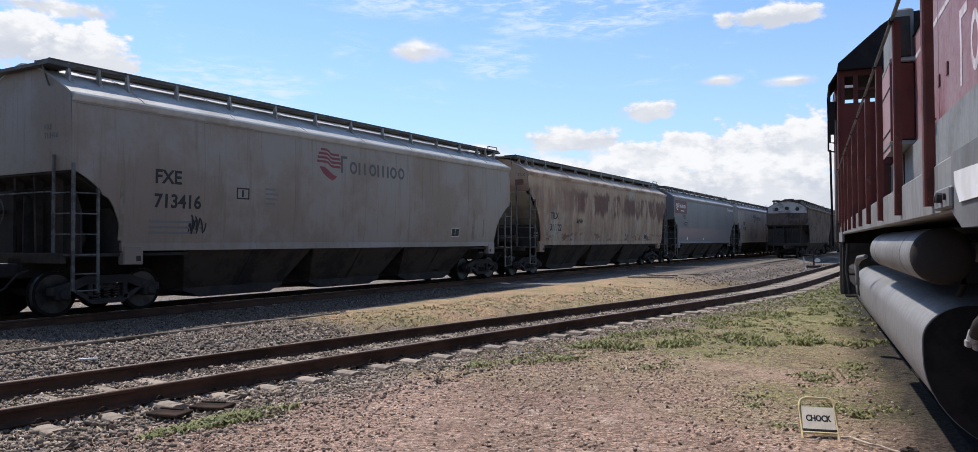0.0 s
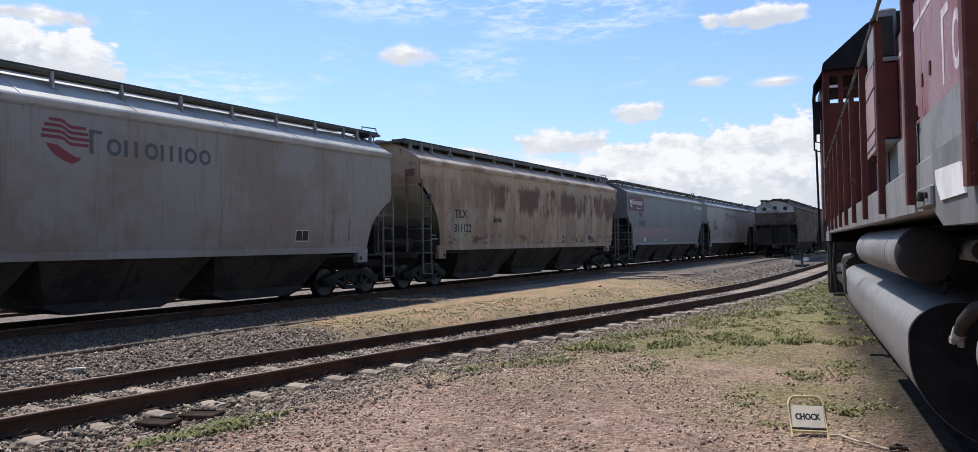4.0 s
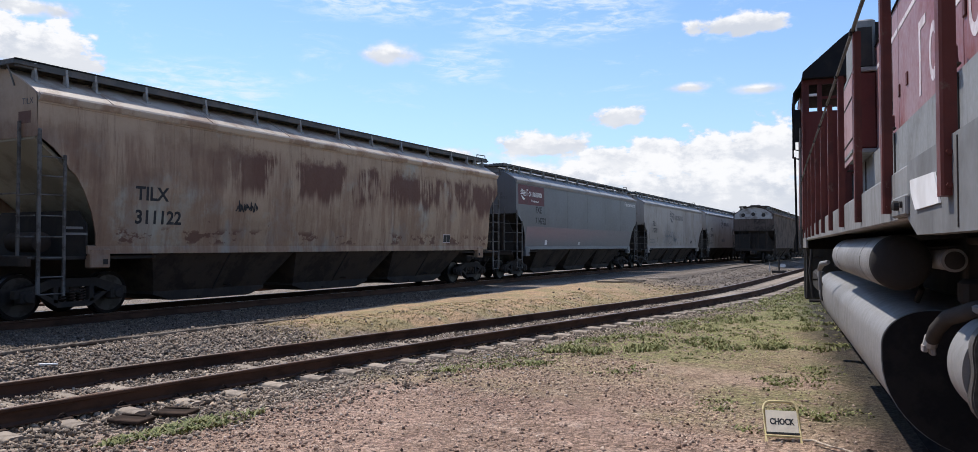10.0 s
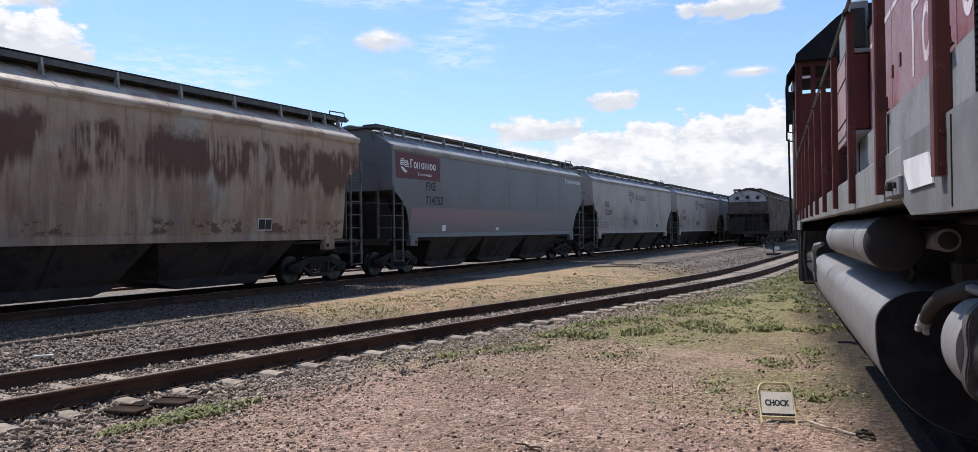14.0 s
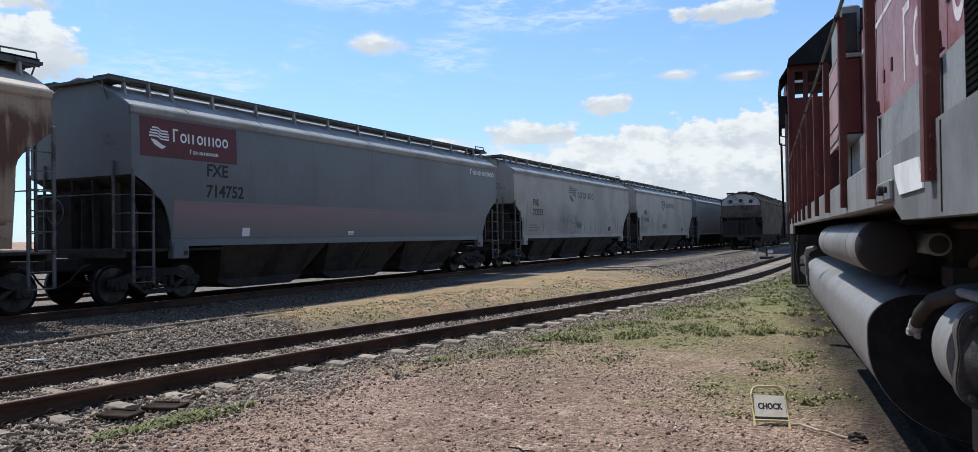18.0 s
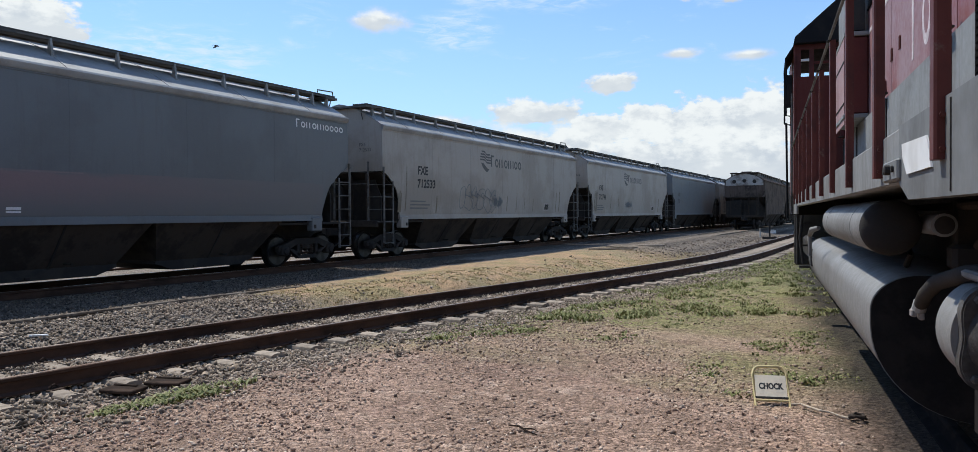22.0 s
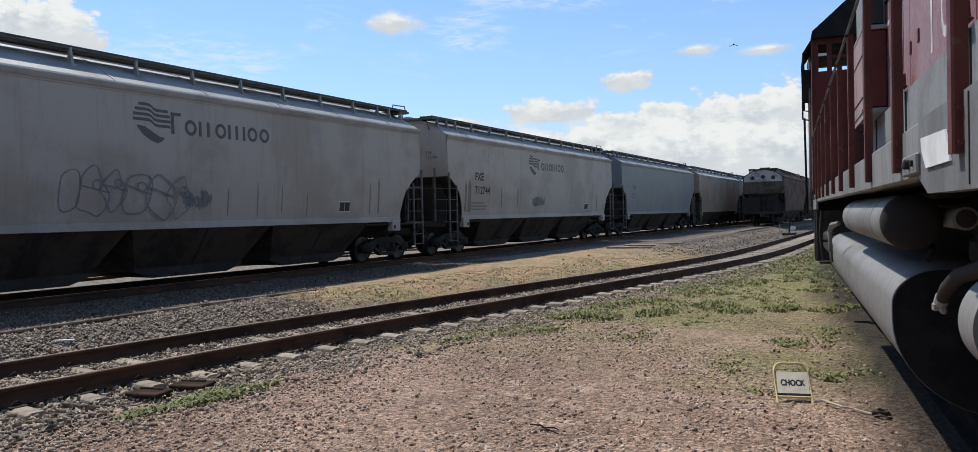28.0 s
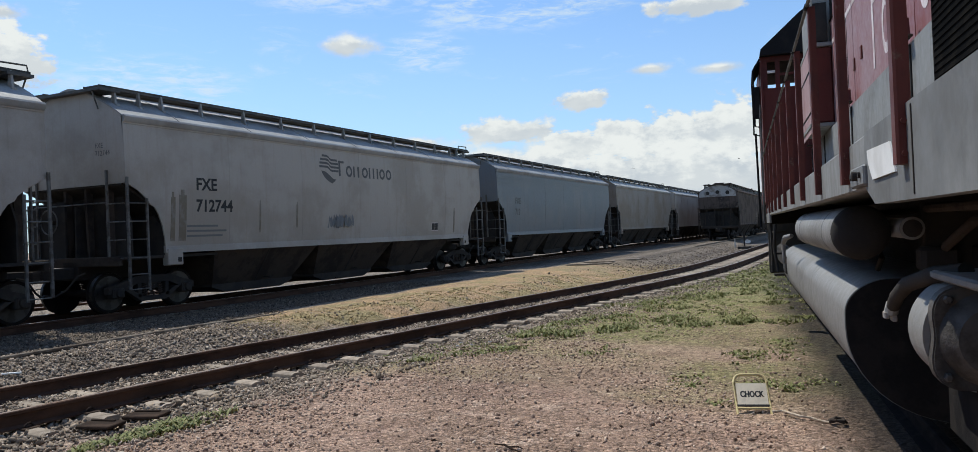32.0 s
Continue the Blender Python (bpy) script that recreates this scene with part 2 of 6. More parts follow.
M["rail"] = material("rusty_rail_steel", (0.088, 0.048, 0.032), 0.85, second=(0.052, 0.030, 0.021), patch=3.0, stretch=(1, 0.3, 1), gloss=0.12)
M["rail_dusty"] = material("dust_covered_old_rail", (0.205, 0.170, 0.136), 0.95, second=(0.11, 0.085, 0.066), patch=3.0, gloss=0.1)
M["rail_top"] = material("worn_rail_head", (0.22, 0.17, 0.14), 0.4, metal=0.6, second=(0.15, 0.09, 0.06), patch=2.0)
M["concrete"] = material("dusty_concrete", (0.306, 0.246, 0.190), 0.9, second=(0.206, 0.162, 0.121), patch=5.0, vary=0.15, bump=0.3, bump_scale=50)
M["plate"] = material("oily_steel_plate", (0.032, 0.022, 0.017), 0.9, second=(0.06, 0.04, 0.03), patch=4.0, gloss=0.05)
M["loco_grey"] = material("dusty_locomotive_grey", (0.219, 0.217, 0.209), 0.6, second=(0.167, 0.162, 0.152), patch=1.3, streak=(0.079, 0.069, 0.056), streak_amount=0.6, third=(0.051, 0.046, 0.042), patch3=1.3, spread3=(0.60, 0.74), bump=0.06, bump_scale=6, gloss=0.3)
M["loco_red"] = material("dusty_locomotive_red", (0.205, 0.062, 0.056), 0.55, second=(0.270, 0.165, 0.168), patch=0.7, spread=(0.36, 0.62), streak=(0.22, 0.14, 0.142), streak_amount=0.6, bump=0.05, bump_scale=5, gloss=0.3)
M["deep_red"] = material("deep_locomotive_red", (0.108, 0.026, 0.021), 0.6, second=(0.078, 0.022, 0.019), patch=1.5, streak=(0.12, 0.055, 0.048), streak_amount=0.35, bump=0.05, bump_scale=5, gloss=0.2)
# red of the filter box's side with the sunlight on it painted in
M["faded_pink"] = material("sunlit_pink_red_tone", (0.34, 0.215, 0.21), 0.6, second=(0.27, 0.15, 0.145), patch=1.5, streak=(0.22, 0.12, 0.115), streak_amount=0.5, bump=0.03, gloss=0.3)
M["post_red"] = material("dark_red_post_paint", (0.112, 0.030, 0.022), 0.55, second=(0.080, 0.024, 0.019), patch=5.0, third=(0.13, 0.065, 0.05), patch3=12.0, bump=0.03, gloss=0.2)
M["loco_black"] = material("matt_black_roof_paint", (0.014, 0.014, 0.0155), 0.8, second=(0.024, 0.022, 0.021), patch=2.0, gloss=0.1)
M["tank_grey"] = material("dusty_fuel_tank_paint", (0.209, 0.202, 0.194), 0.55, second=(0.167, 0.160, 0.151), patch=1.5, streak=(0.079, 0.072, 0.064), streak_amount=0.2, third=(0.251, 0.242, 0.228), patch3=5.0, spread3=(0.62, 0.75), gloss=0.25)
M["paper"] = material("white_painted_sheet", (0.66, 0.655, 0.64), 0.8, second=(0.56, 0.55, 0.53), patch=5.0, bump=0.02)
M["yellow"] = material("faded_yellow_tube_paint", (0.62, 0.50, 0.24), 0.55, second=(0.50, 0.38, 0.19), patch=8.0)
M["sign_face"] = material("cream_sign_plate", (0.69, 0.60, 0.465), 0.6, second=(0.60, 0.52, 0.41), patch=6.0, bump=0)
M["sign_black"] = material("black_sign_letters", (0.015, 0.015, 0.015), 0.6, bump=0)
M["rope"] = material("pale_twisted_rope", (0.55, 0.45, 0.34), 0.9, second=(0.42, 0.33, 0.24), patch=30.0)
M["bird"] = material("dark_feathers", (0.03, 0.03, 0.032), 0.8)
M["cast_iron"] = material("oily_cast_iron", (0.085, 0.077, 0.070), 0.6, second=(0.040, 0.035, 0.031), patch=9.0, spread=(0.42, 0.62), third=(0.14, 0.126, 0.114), patch3=16.0, spread3=(0.62, 0.75), bump=0.25, bump_scale=40, gloss=0.3)
M["drip"] = material("brown_drip_stain", (0.175, 0.145, 0.105), 0.65, second=(0.225, 0.20, 0.165), patch=2.5, bump=0)
M["bracket_grey"] = material("pale_bracket_steel", (0.30, 0.295, 0.28), 0.65, second=(0.20, 0.185, 0.165), patch=5.0, bump=0)
M["screen_black"] = material("sooty_black_screen", (0.010, 0.010, 0.0105), 0.95, second=(0.016, 0.015, 0.014), patch=6.0, bump=0.1, gloss=0.0)
M["skirt_grey"] = material("grimy_skirt_grey", (0.165, 0.166, 0.163), 0.65, second=(0.125, 0.123, 0.118), patch=1.6, streak=(0.085, 0.080, 0.072), streak_amount=0.45, third=(0.20, 0.20, 0.195), patch3=2.2, spread3=(0.55, 0.72), bump=0.05, bump_scale=6, gloss=0.25)
M["stone"] = material("grey_ballast_stone", (0.33, 0.29, 0.26), 0.9, bump=0)
M["grit"] = material("pink_gravel_grit", (0.36, 0.26, 0.21), 0.95, bump=0)
M["grass_green"] = material("dusty_green_weeds", (0.10, 0.12, 0.04), 0.8, bump=0)
M["grass_dry"] = material("dry_straw_grass", (0.42, 0.31, 0.14), 0.9, bump=0)


def rust_upper(m, colour):
    """Brown rust hanging down in drips from the upper half of the side sheets, a broken band of it over the sill, and greenish worn patches."""
    t = m.node_tree
    n = Net(t, False)
    b = next(x for x in t.nodes if x.type == "BSDF_PRINCIPLED")
    old = b.inputs["Base Color"].links[0].from_socket
    at = n.node("ShaderNodeTexCoord").outputs["Object"]
    sep = n.node("ShaderNodeSeparateXYZ")
    n.put(sep.inputs[0], at)
    y, z = sep.outputs[1], sep.outputs[2]
    along = n.node("ShaderNodeCombineXYZ")
    n.put(along.inputs[1], y)
    # each drip ends at a height of its own
    foot = n.math("ADD", n.math("MULTIPLY", n.noise(along.outputs[0], 1.1, 3.0, 0.55), 1.9), n.math("MULTIPLY", n.noise(along.outputs[0], 7.0, 3.0, 0.6), 0.75))
    foot = n.math("ADD", foot, 1.16)
    hang = n.math("SUBTRACT", z, foot)
    blot = n.noise(n.stretch(at, 1.0, 1.0, 0.45), 1.05, 4.0, 0.55)
    fine = n.noise(n.stretch(at, 6.0, 7.0, 0.6), 1.5, 5.0, 0.65)
    where = n.ramp(n.math("ADD", n.math("MULTIPLY", blot, 0.80), n.math("MULTIPLY", fine, 0.30)), 0.462, 0.550)
    lid = n.math("ADD", n.math("MULTIPLY", n.noise(at, 2.2, 5.0, 0.65), 0.9), 3.22)
    zone = n.math("MULTIPLY", n.ramp(hang, -0.06, 0.30), n.ramp(n.math("SUBTRACT", lid, z), -0.05, 0.28))
    ends = n.ramp(y, -5.6, -3.4, 0.35, 1.0)
    mask = n.math("MULTIPLY", n.math("MULTIPLY", zone, where), ends)
    low = n.math("MULTIPLY", n.math("MULTIPLY", n.ramp(z, 1.78, 1.62), n.ramp(z, 1.34, 1.44)), n.ramp(n.noise(n.stretch(at, 1.0, 1.0, 1.6), 1.7, 5.0, 0.65), 0.53, 0.57))
    spots = n.ramp(n.noise(at, 5.5, 4.0, 0.6), 0.70, 0.73)
    mask = n.math("MAXIMUM", mask, n.math("MAXIMUM", n.math("MULTIPLY", low, 0.85), n.math("MULTIPLY", spots, 0.6)))
    wash = n.math("MULTIPLY", n.ramp(n.noise(n.stretch(at, 1.0, 1.5, 0.25), 1.3, 6.0, 0.68, 0.3), 0.43, 0.58), n.ramp(z, 3.75, 3.2))
    worn = n.ramp(n.noise(n.stretch(at, 1.0, 1.0, 0.8), 0.62, 4.0, 0.6), 0.56, 0.68)
    base = n.mix(n.math("MULTIPLY", n.math("MULTIPLY", worn, n.ramp(z, 3.6, 2.6)), 0.6), old, (0.235, 0.262, 0.250))
    base = n.mix(n.math("MULTIPLY", wash, 0.50), base, (0.180, 0.092, 0.056))
    n.put(b.inputs["Base Color"], n.mix(n.math("MULTIPLY", mask, 0.93), base, colour))


rust_upper(M["tan_paint"], (0.098, 0.036, 0.021))


def fade_band(m, under):
    """Blend a band into the colour under it towards its foot and along its length."""
    t = m.node_tree
    n = Net(t, False)
    b = next(x for x in t.nodes if x.type == "BSDF_PRINCIPLED")
    old = b.inputs["Base Color"].links[0].from_socket
    at = n.node("ShaderNodeTexCoord").outputs["Object"]
    sep = n.node("ShaderNodeSeparateXYZ")
    n.put(sep.inputs[0], at)
    up = n.math("ADD", sep.outputs[1], n.math("MULTIPLY", n.math("SUBTRACT", n.noise(n.stretch(at, 0.5, 2.0, 1.0), 1.6, 4.0, 0.6), 0.5), 0.35))
    left = n.math("MULTIPLY", n.ramp(up, 0.0, 0.62, 0.12, 1.0), n.ramp(sep.outputs[0], 4.0, 14.5, 1.0, 0.12))
    left = n.math("MULTIPLY", left, n.ramp(up, 0.86, 0.74))
    n.put(b.inputs["Base Color"], n.mix(left, under, old))


fade_band(M["pink_band"], (0.142, 0.142, 0.145))


def island_vary(m, colours):
    """Give each loose piece of a joined mesh its own tint."""
    n = m.node_tree
    geo = n.nodes.new("ShaderNodeNewGeometry")
    ramp = n.nodes.new("ShaderNodeValToRGB")
    el = ramp.color_ramp.elements
    while len(el) < len(colours):
        el.new(0.5)
    for i, c in enumerate(colours):
        el[i].position = i / (len(colours) - 1)
        el[i].color = (*c, 1)
    n.links.new(geo.outputs["Random Per Island"], ramp.inputs[0])
    b = next(x for x in n.nodes if x.type == "BSDF_PRINCIPLED")
    n.links.new(ramp.outputs[0], b.inputs["Base Color"])


island_vary(M["stone"], [(0.042, 0.031, 0.023), (0.165, 0.127, 0.093), (0.292, 0.229, 0.171), (0.198, 0.142, 0.101), (0.506, 0.411, 0.317)])
island_vary(M["grit"], [(0.094, 0.060, 0.044), (0.330, 0.220, 0.160), (0.440, 0.310, 0.230), (0.225, 0.155, 0.116), (0.600, 0.470, 0.365)])
M["stone_one"] = material("single_ballast_stone", (0.275, 0.213, 0.156), 0.9, second=(0.209, 0.156, 0.110), patch=20.0, vary=0.45, bump=0.2, bump_scale=80)
island_vary(M["grass_green"], [(0.100, 0.118, 0.034), (0.165, 0.178, 0.052), (0.225, 0.222, 0.078), (0.29, 0.25, 0.12)])
# darker copy of the ballast stone, for the train's shade and far rubble
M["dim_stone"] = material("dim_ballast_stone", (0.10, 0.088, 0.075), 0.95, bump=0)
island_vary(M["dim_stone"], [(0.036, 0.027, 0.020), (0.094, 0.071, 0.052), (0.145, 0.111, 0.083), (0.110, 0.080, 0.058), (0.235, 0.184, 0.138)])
island_vary(M["grass_dry"], [(0.37, 0.262, 0.130), (0.42, 0.315, 0.165), (0.30, 0.240, 0.105), (0.36, 0.290, 0.140)])


# ---- mesh building ----
class Shape:
    """Collects faces of one mesh."""
    def __init__(self):
        self.v, self.f = [], []

    def add(self, verts, faces):
        k = len(self.v)
        self.v += [tuple(p) for p in verts]
        self.f += [tuple(i + k for i in q) for q in faces]
        return self

    def box(self, x0, x1, y0, y1, z0, z1, c=0.0):
        if c <= 0:
            v = [(x, y, z) for z in (z0, z1) for y in (y0, y1) for x in (x0, x1)]
            return self.add(v, [(0, 2, 3, 1), (4, 5, 7, 6), (0, 1, 5, 4), (2, 6, 7, 3), (0, 4, 6, 2), (1, 3, 7, 5)])
        ring = [(x0 + c, y0), (x1 - c, y0), (x1, y0 + c), (x1, y1 - c), (x1 - c, y1), (x0 + c, y1), (x0, y1 - c), (x0, y0 + c)]
        cx, cy = (x0 + x1) / 2, (y0 + y1) / 2
        kx, ky = 1 - 2 * c / (x1 - x0), 1 - 2 * c / (y1 - y0)
        small = [(cx + (x - cx) * kx, cy + (y - cy) * ky) for x, y in ring]
        v = [(*p, z0) for p in small] + [(*p, z0 + c) for p in ring] + [(*p, z1 - c) for p in ring] + [(*p, z1) for p in small]
        f = [tuple(range(7, -1, -1)), tuple(range(24, 32))]
        for r in range(3):
            f += [(r * 8 + i, r * 8 + (i + 1) % 8, r * 8 + 8 + (i + 1) % 8, r * 8 + 8 + i) for i in range(8)]
        return self.add(v, f)

    def prism(self, outline, axis, a, b):
        """A closed outline in the two other axes, pulled along axis x, y or z from a to b."""
        n = len(outline)
        place = {"x": lambda p, t: (t, p[0], p[1]), "y": lambda p, t: (p[0], t, p[1]), "z": lambda p, t: (p[0], p[1], t)}[axis]
        v = [place(p, a) for p in outline] + [place(p, b) for p in outline]
        f = [tuple(range(n - 1, -1, -1)), tuple(range(n, 2 * n))] + [(i, (i + 1) % n, n + (i + 1) % n, n + i) for i in range(n)]
        return self.add(v, f)

    def tube(self, points, r, seg=8, cap=True):
        pts = [Vector(p) for p in points]
        rings = []
        for i, p in enumerate(pts):
            d = (pts[min(i + 1, len(pts) - 1)] - pts[max(i - 1, 0)]).normalized()
            u = d.cross(Vector((0, 0, 1)))
            u = u.normalized() if u.length > 1e-3 else Vector((1, 0, 0))
            w = d.cross(u)
            rr = r[i] if isinstance(r, (list, tuple)) else r
            rings.append([p + u * (rr * math.cos(6.2832 * k / seg)) + w * (rr * math.sin(6.2832 * k / seg)) for k in range(seg)])
        v = [q for ring in rings for q in ring]
        f = [(i * seg + k, i * seg + (k + 1) % seg, (i + 1) * seg + (k + 1) % seg, (i + 1) * seg + k) for i in range(len(pts) - 1) for k in range(seg)]
        if cap:
            f += [tuple(range(seg - 1, -1, -1)), tuple(range((len(pts) - 1) * seg, len(pts) * seg))]
        return self.add(v, f)

    def lathe(self, profile, centre, axis="x", seg=20):
        """Turned shape: (along, radius) pairs round an axis through centre."""
        v = []
        for a, r in profile:
            for k in range(seg):
                c, s = r * math.cos(6.2832 * k / seg), r * math.sin(6.2832 * k / seg)
                p = {"x": (a, c, s), "y": (c, a, s), "z": (c, s, a)}[axis]
                v.append([p[i] + centre[i] for i in range(3)])
        m = len(profile)
        f = [(i * seg + k, i * seg + (k + 1) % seg, (i + 1) * seg + (k + 1) % seg, (i + 1) * seg + k) for i in range(m - 1) for k in range(seg)]
        f += [tuple(range(seg - 1, -1, -1)), tuple(range((m - 1) * seg, m * seg))]
        return self.add(v, f)

    def mesh(self, name, mat, smooth=True):
        me = bpy.data.meshes.new(name)
        me.from_pydata(self.v, [], self.f)
        bm = bmesh.new()
        bm.from_mesh(me)
        bmesh.ops.recalc_face_normals(bm, faces=bm.faces)
        bm.to_mesh(me)
        bm.free()
        if smooth:
            me.shade_smooth()
            me.set_sharp_from_angle(angle=radians(32))
        me.materials.append(mat)
        return me


def part(name, shape, mat, parent, label="", smooth=True):
    ob = new(name, shape.mesh(name, mat, smooth) if isinstance(shape, Shape) else shape)
    ob.parent = parent
    return tagged(ob, label)


def thing(name, label, category, at=None, group="", kind=""):
    ob = new(name)
    ob.empty_display_size = 0.3
    if at is not None:
        ob.matrix_basis = at
    return tagged(ob, label, category, group, kind)


def letters(text, size, mat, name="lettering", bold=0.0, thick=0.0008):
    """A flat mesh of text in the x-y plane, its left foot at the origin, capital height size."""
    cu = bpy.data.curves.new("text", "FONT")
    cu.body, cu.size, cu.extrude, cu.resolution_u = text, size / 0.69, thick, 3
    cu.offset = bold
    ob = new("text", cu)
    me = bpy.data.meshes.new_from_object(ob.evaluated_get(bpy.context.evaluated_depsgraph_get()))
    bpy.data.objects.remove(ob)
    me.materials.clear()
    me.materials.append(mat)
    me.name = name
    return me


# ---- plan ----
TRAIN_X, TRAIN_Z = -14.74, 0.31        # centre and rail head of the track with the moving train
SIDE_X, SIDE_Z = -9.75, 0.26           # half-buried track between
NEAR_Z = 0.12                          # rail head of the near, curving track
NEAR_LINE = [(-60, -11.2), (-30, -11.0), (-15, -10.2), (-5, -9.25), (0, -8.70), (4.2, -8.20), (7.2, -7.84), (9.8, -7.45), (13, -6.92), (17.5, -6.15), (21.5, -5.50), (27, -4.85),
             (33, -4.60), (40, -4.52), (55, -4.45), (80, -4.40), (140, -4.4)]
LOCO_TURN = 6.77
LOCO_Z = 0.20
LOCO_AT = pose(1.92 * math.cos(radians(LOCO_TURN)), 1.92 * math.sin(radians(LOCO_TURN)), LOCO_Z, 0, 0, LOCO_TURN)


def catmull(points, t):
    ys = [p[0] for p in points]
    i = max(0, min(len(ys) - 2, int(np.searchsorted(ys, t)) - 1))
    p0, p1, p2, p3 = (points[max(0, min(len(points) - 1, i + k))] for k in (-1, 0, 1, 2))
    u = (t - p1[0]) / (p2[0] - p1[0])
    m1 = (p2[1] - p0[1]) / (p2[0] - p0[0])
    m2 = (p3[1] - p1[1]) / (p3[0] - p1[0])
    h = p2[0] - p1[0]
    return (2 * u**3 - 3 * u**2 + 1) * p1[1] + (u**3 - 2 * u**2 + u) * h * m1 + (-2 * u**3 + 3 * u**2) * p2[1] + (u**3 - u**2) * h * m2


NEAR_Y = np.arange(-60, 140.1, 0.25)
NEAR_XS = np.array([catmull(NEAR_LINE, float(y)) for y in NEAR_Y])


def near_x(y):
    return np.interp(y, NEAR_Y, NEAR_XS)


def step(x, a, b):
    t = np.clip((x - a) / (b - a), 0, 1)
    return t * t * (3 - 2 * t)


def lumps(x, y):
    return 0.012 * np.sin(1.9 * x + 0.7 * y) * np.sin(1.3 * y - 0.5 * x) + 0.008 * np.sin(4.7 * x - 1.1 * y + 1) * np.sin(3.9 * y + 2)


def ground_z(x, y):
    """Height of the ground: dirt by the locomotive, ballast of the near track, raised beds of the far tracks."""
    off = x - near_x(y)
    z = np.where(off > 0, -0.095 * step(off, 2.9, 1.5), -0.095)
    rise = step(off, -1.0, -2.2) * step(x, -7.0, -9.3)
    z = z + rise * 0.30
    z = z - step(x, -11.0, -13.0) * 0.055
    z = z - 0.05 * step(x, -17, -22)
    return z + lumps(x, y)


def sheet_axis(fine0, fine1, cell, far):
    a = list(np.arange(fine0, fine1 + 1e-6, cell))
    s, lo, hi = cell, fine0, fine1
    left, right = [], []
    while hi < far:
        s *= 1.35
        hi += s
        lo -= s
        right.append(hi)
        left.append(lo)
    return np.array(left[::-1] + a + right)


def build_ground():
    xs, ys = sheet_axis(-17, 3.5, 0.16, 2500), sheet_axis(1.5, 34, 0.2, 2500)
    gx, gy = np.meshgrid(xs, ys)
    z = ground_z(gx, gy)
    far = step(np.hypot(gx, gy), 60, 400)
    z = z * (1 - far)
    v = np.stack([gx, gy, z], -1).reshape(-1, 3)
    nx = len(xs)
    f = [(j * nx + i, j * nx + i + 1, (j + 1) * nx + i + 1, (j + 1) * nx + i) for j in range(len(ys) - 1) for i in range(nx - 1)]
    me = bpy.data.meshes.new("ground")
    me.from_pydata(v.tolist(), [], f)
    me.shade_smooth()
    off = gx - near_x(gy)
    wob = 0.25 * np.sin(gy * 1.7) + 0.2 * np.sin(gy * 3.1 + gx)
    ballast = step(off + wob, 2.6, 1.5) * step(gx, -140, -90)
    dry = step(off + wob, -1.1, -1.6) * step(gx + 0.5 * wob, -11.0, -10.6) * step(gy + wob * 2, 9.0, 12.0) * step(gy, 36.0, 25.0)
    green = np.maximum(step(off + wob, 1.2, 1.9) * step(off + wob * 2, 8.5, 4.0) * step(gy + wob * 3, 7.5, 12), 0.75 * step(off + wob * 2, 5.6, 6.6) * step(gy + wob * 3, 6.0, 9.0)) * step(gy, 140, 80)
    # shade beside and under the train, put into the ground colour
    soot_shade = 0.58 * step(gx + wob * 0.4, -11.9, -12.8) * step(gx, -17.0, -16.2)
    soot_shade = np.maximum(soot_shade, (0.40 + 0.20 * np.sin(gx * 4.1 + wob)) * step(gy + wob * 4, 27.0, 36.0) * step(off, -1.1, -1.7) * step(gx, -20, -17) * step(gy, 160, 110))
    # shade under and beside the locomotive, painted into the ground colour
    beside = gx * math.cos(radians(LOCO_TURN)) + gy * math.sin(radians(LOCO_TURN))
    soot_shade = np.maximum(soot_shade, 0.6 * step(beside + 0.22 * wob, 0.25, 0.70) * step(beside, 3.6, 3.0) * step(gy, 1, 4) * step(gy, 30, 22))
    soot_shade = np.maximum(soot_shade, 0.94 * step(beside + 0.10 * wob, 0.52, 0.86) * step(beside, 3.6, 3.0) * step(gy, -12, -6) * step(gy, 30, 22))
    for name, val in (("ballast", ballast), ("dry", dry), ("green", green), ("soot_shade", soot_shade)):
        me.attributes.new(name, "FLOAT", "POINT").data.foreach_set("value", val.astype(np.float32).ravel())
    m = bpy.data.materials.new("yard_ground")
    m.use_nodes = True
    n = Net(m.node_tree)
    at = n.node("ShaderNodeTexCoord").outputs["Object"]

    def attr(name):
        a = n.node("ShaderNodeAttribute")
        a.attribute_name = name
        return a.outputs["Fac"]

    big, mid, fine = n.noise(at, 0.45, 5, 0.6), n.noise(at, 2.6, 6, 0.7), n.noise(at, 34.0, 5, 0.75)
    dirt = n.mix(n.ramp(big, 0.35, 0.65), (0.368, 0.250, 0.188), (0.257, 0.174, 0.127))
    dirt = n.mix(n.ramp(mid, 0.5, 0.7), dirt, (0.42, 0.31, 0.240))
    dirt = n.mix(n.math("MULTIPLY", n.ramp(n.noise(at, 0.85, 5, 0.65, 0.8), 0.53, 0.66), 0.75), dirt, (0.232, 0.146, 0.112))
    dirt = n.mix(n.math("MULTIPLY", n.ramp(n.noise(n.stretch(at, 1.0, 0.5, 1.0), 3.4, 5, 0.7, 0.5), 0.60, 0.68), 0.6), dirt, (0.165, 0.108, 0.078))
    grey = n.mix(n.ramp(mid, 0.35, 0.65), (0.175, 0.143, 0.115), (0.250, 0.207, 0.168))
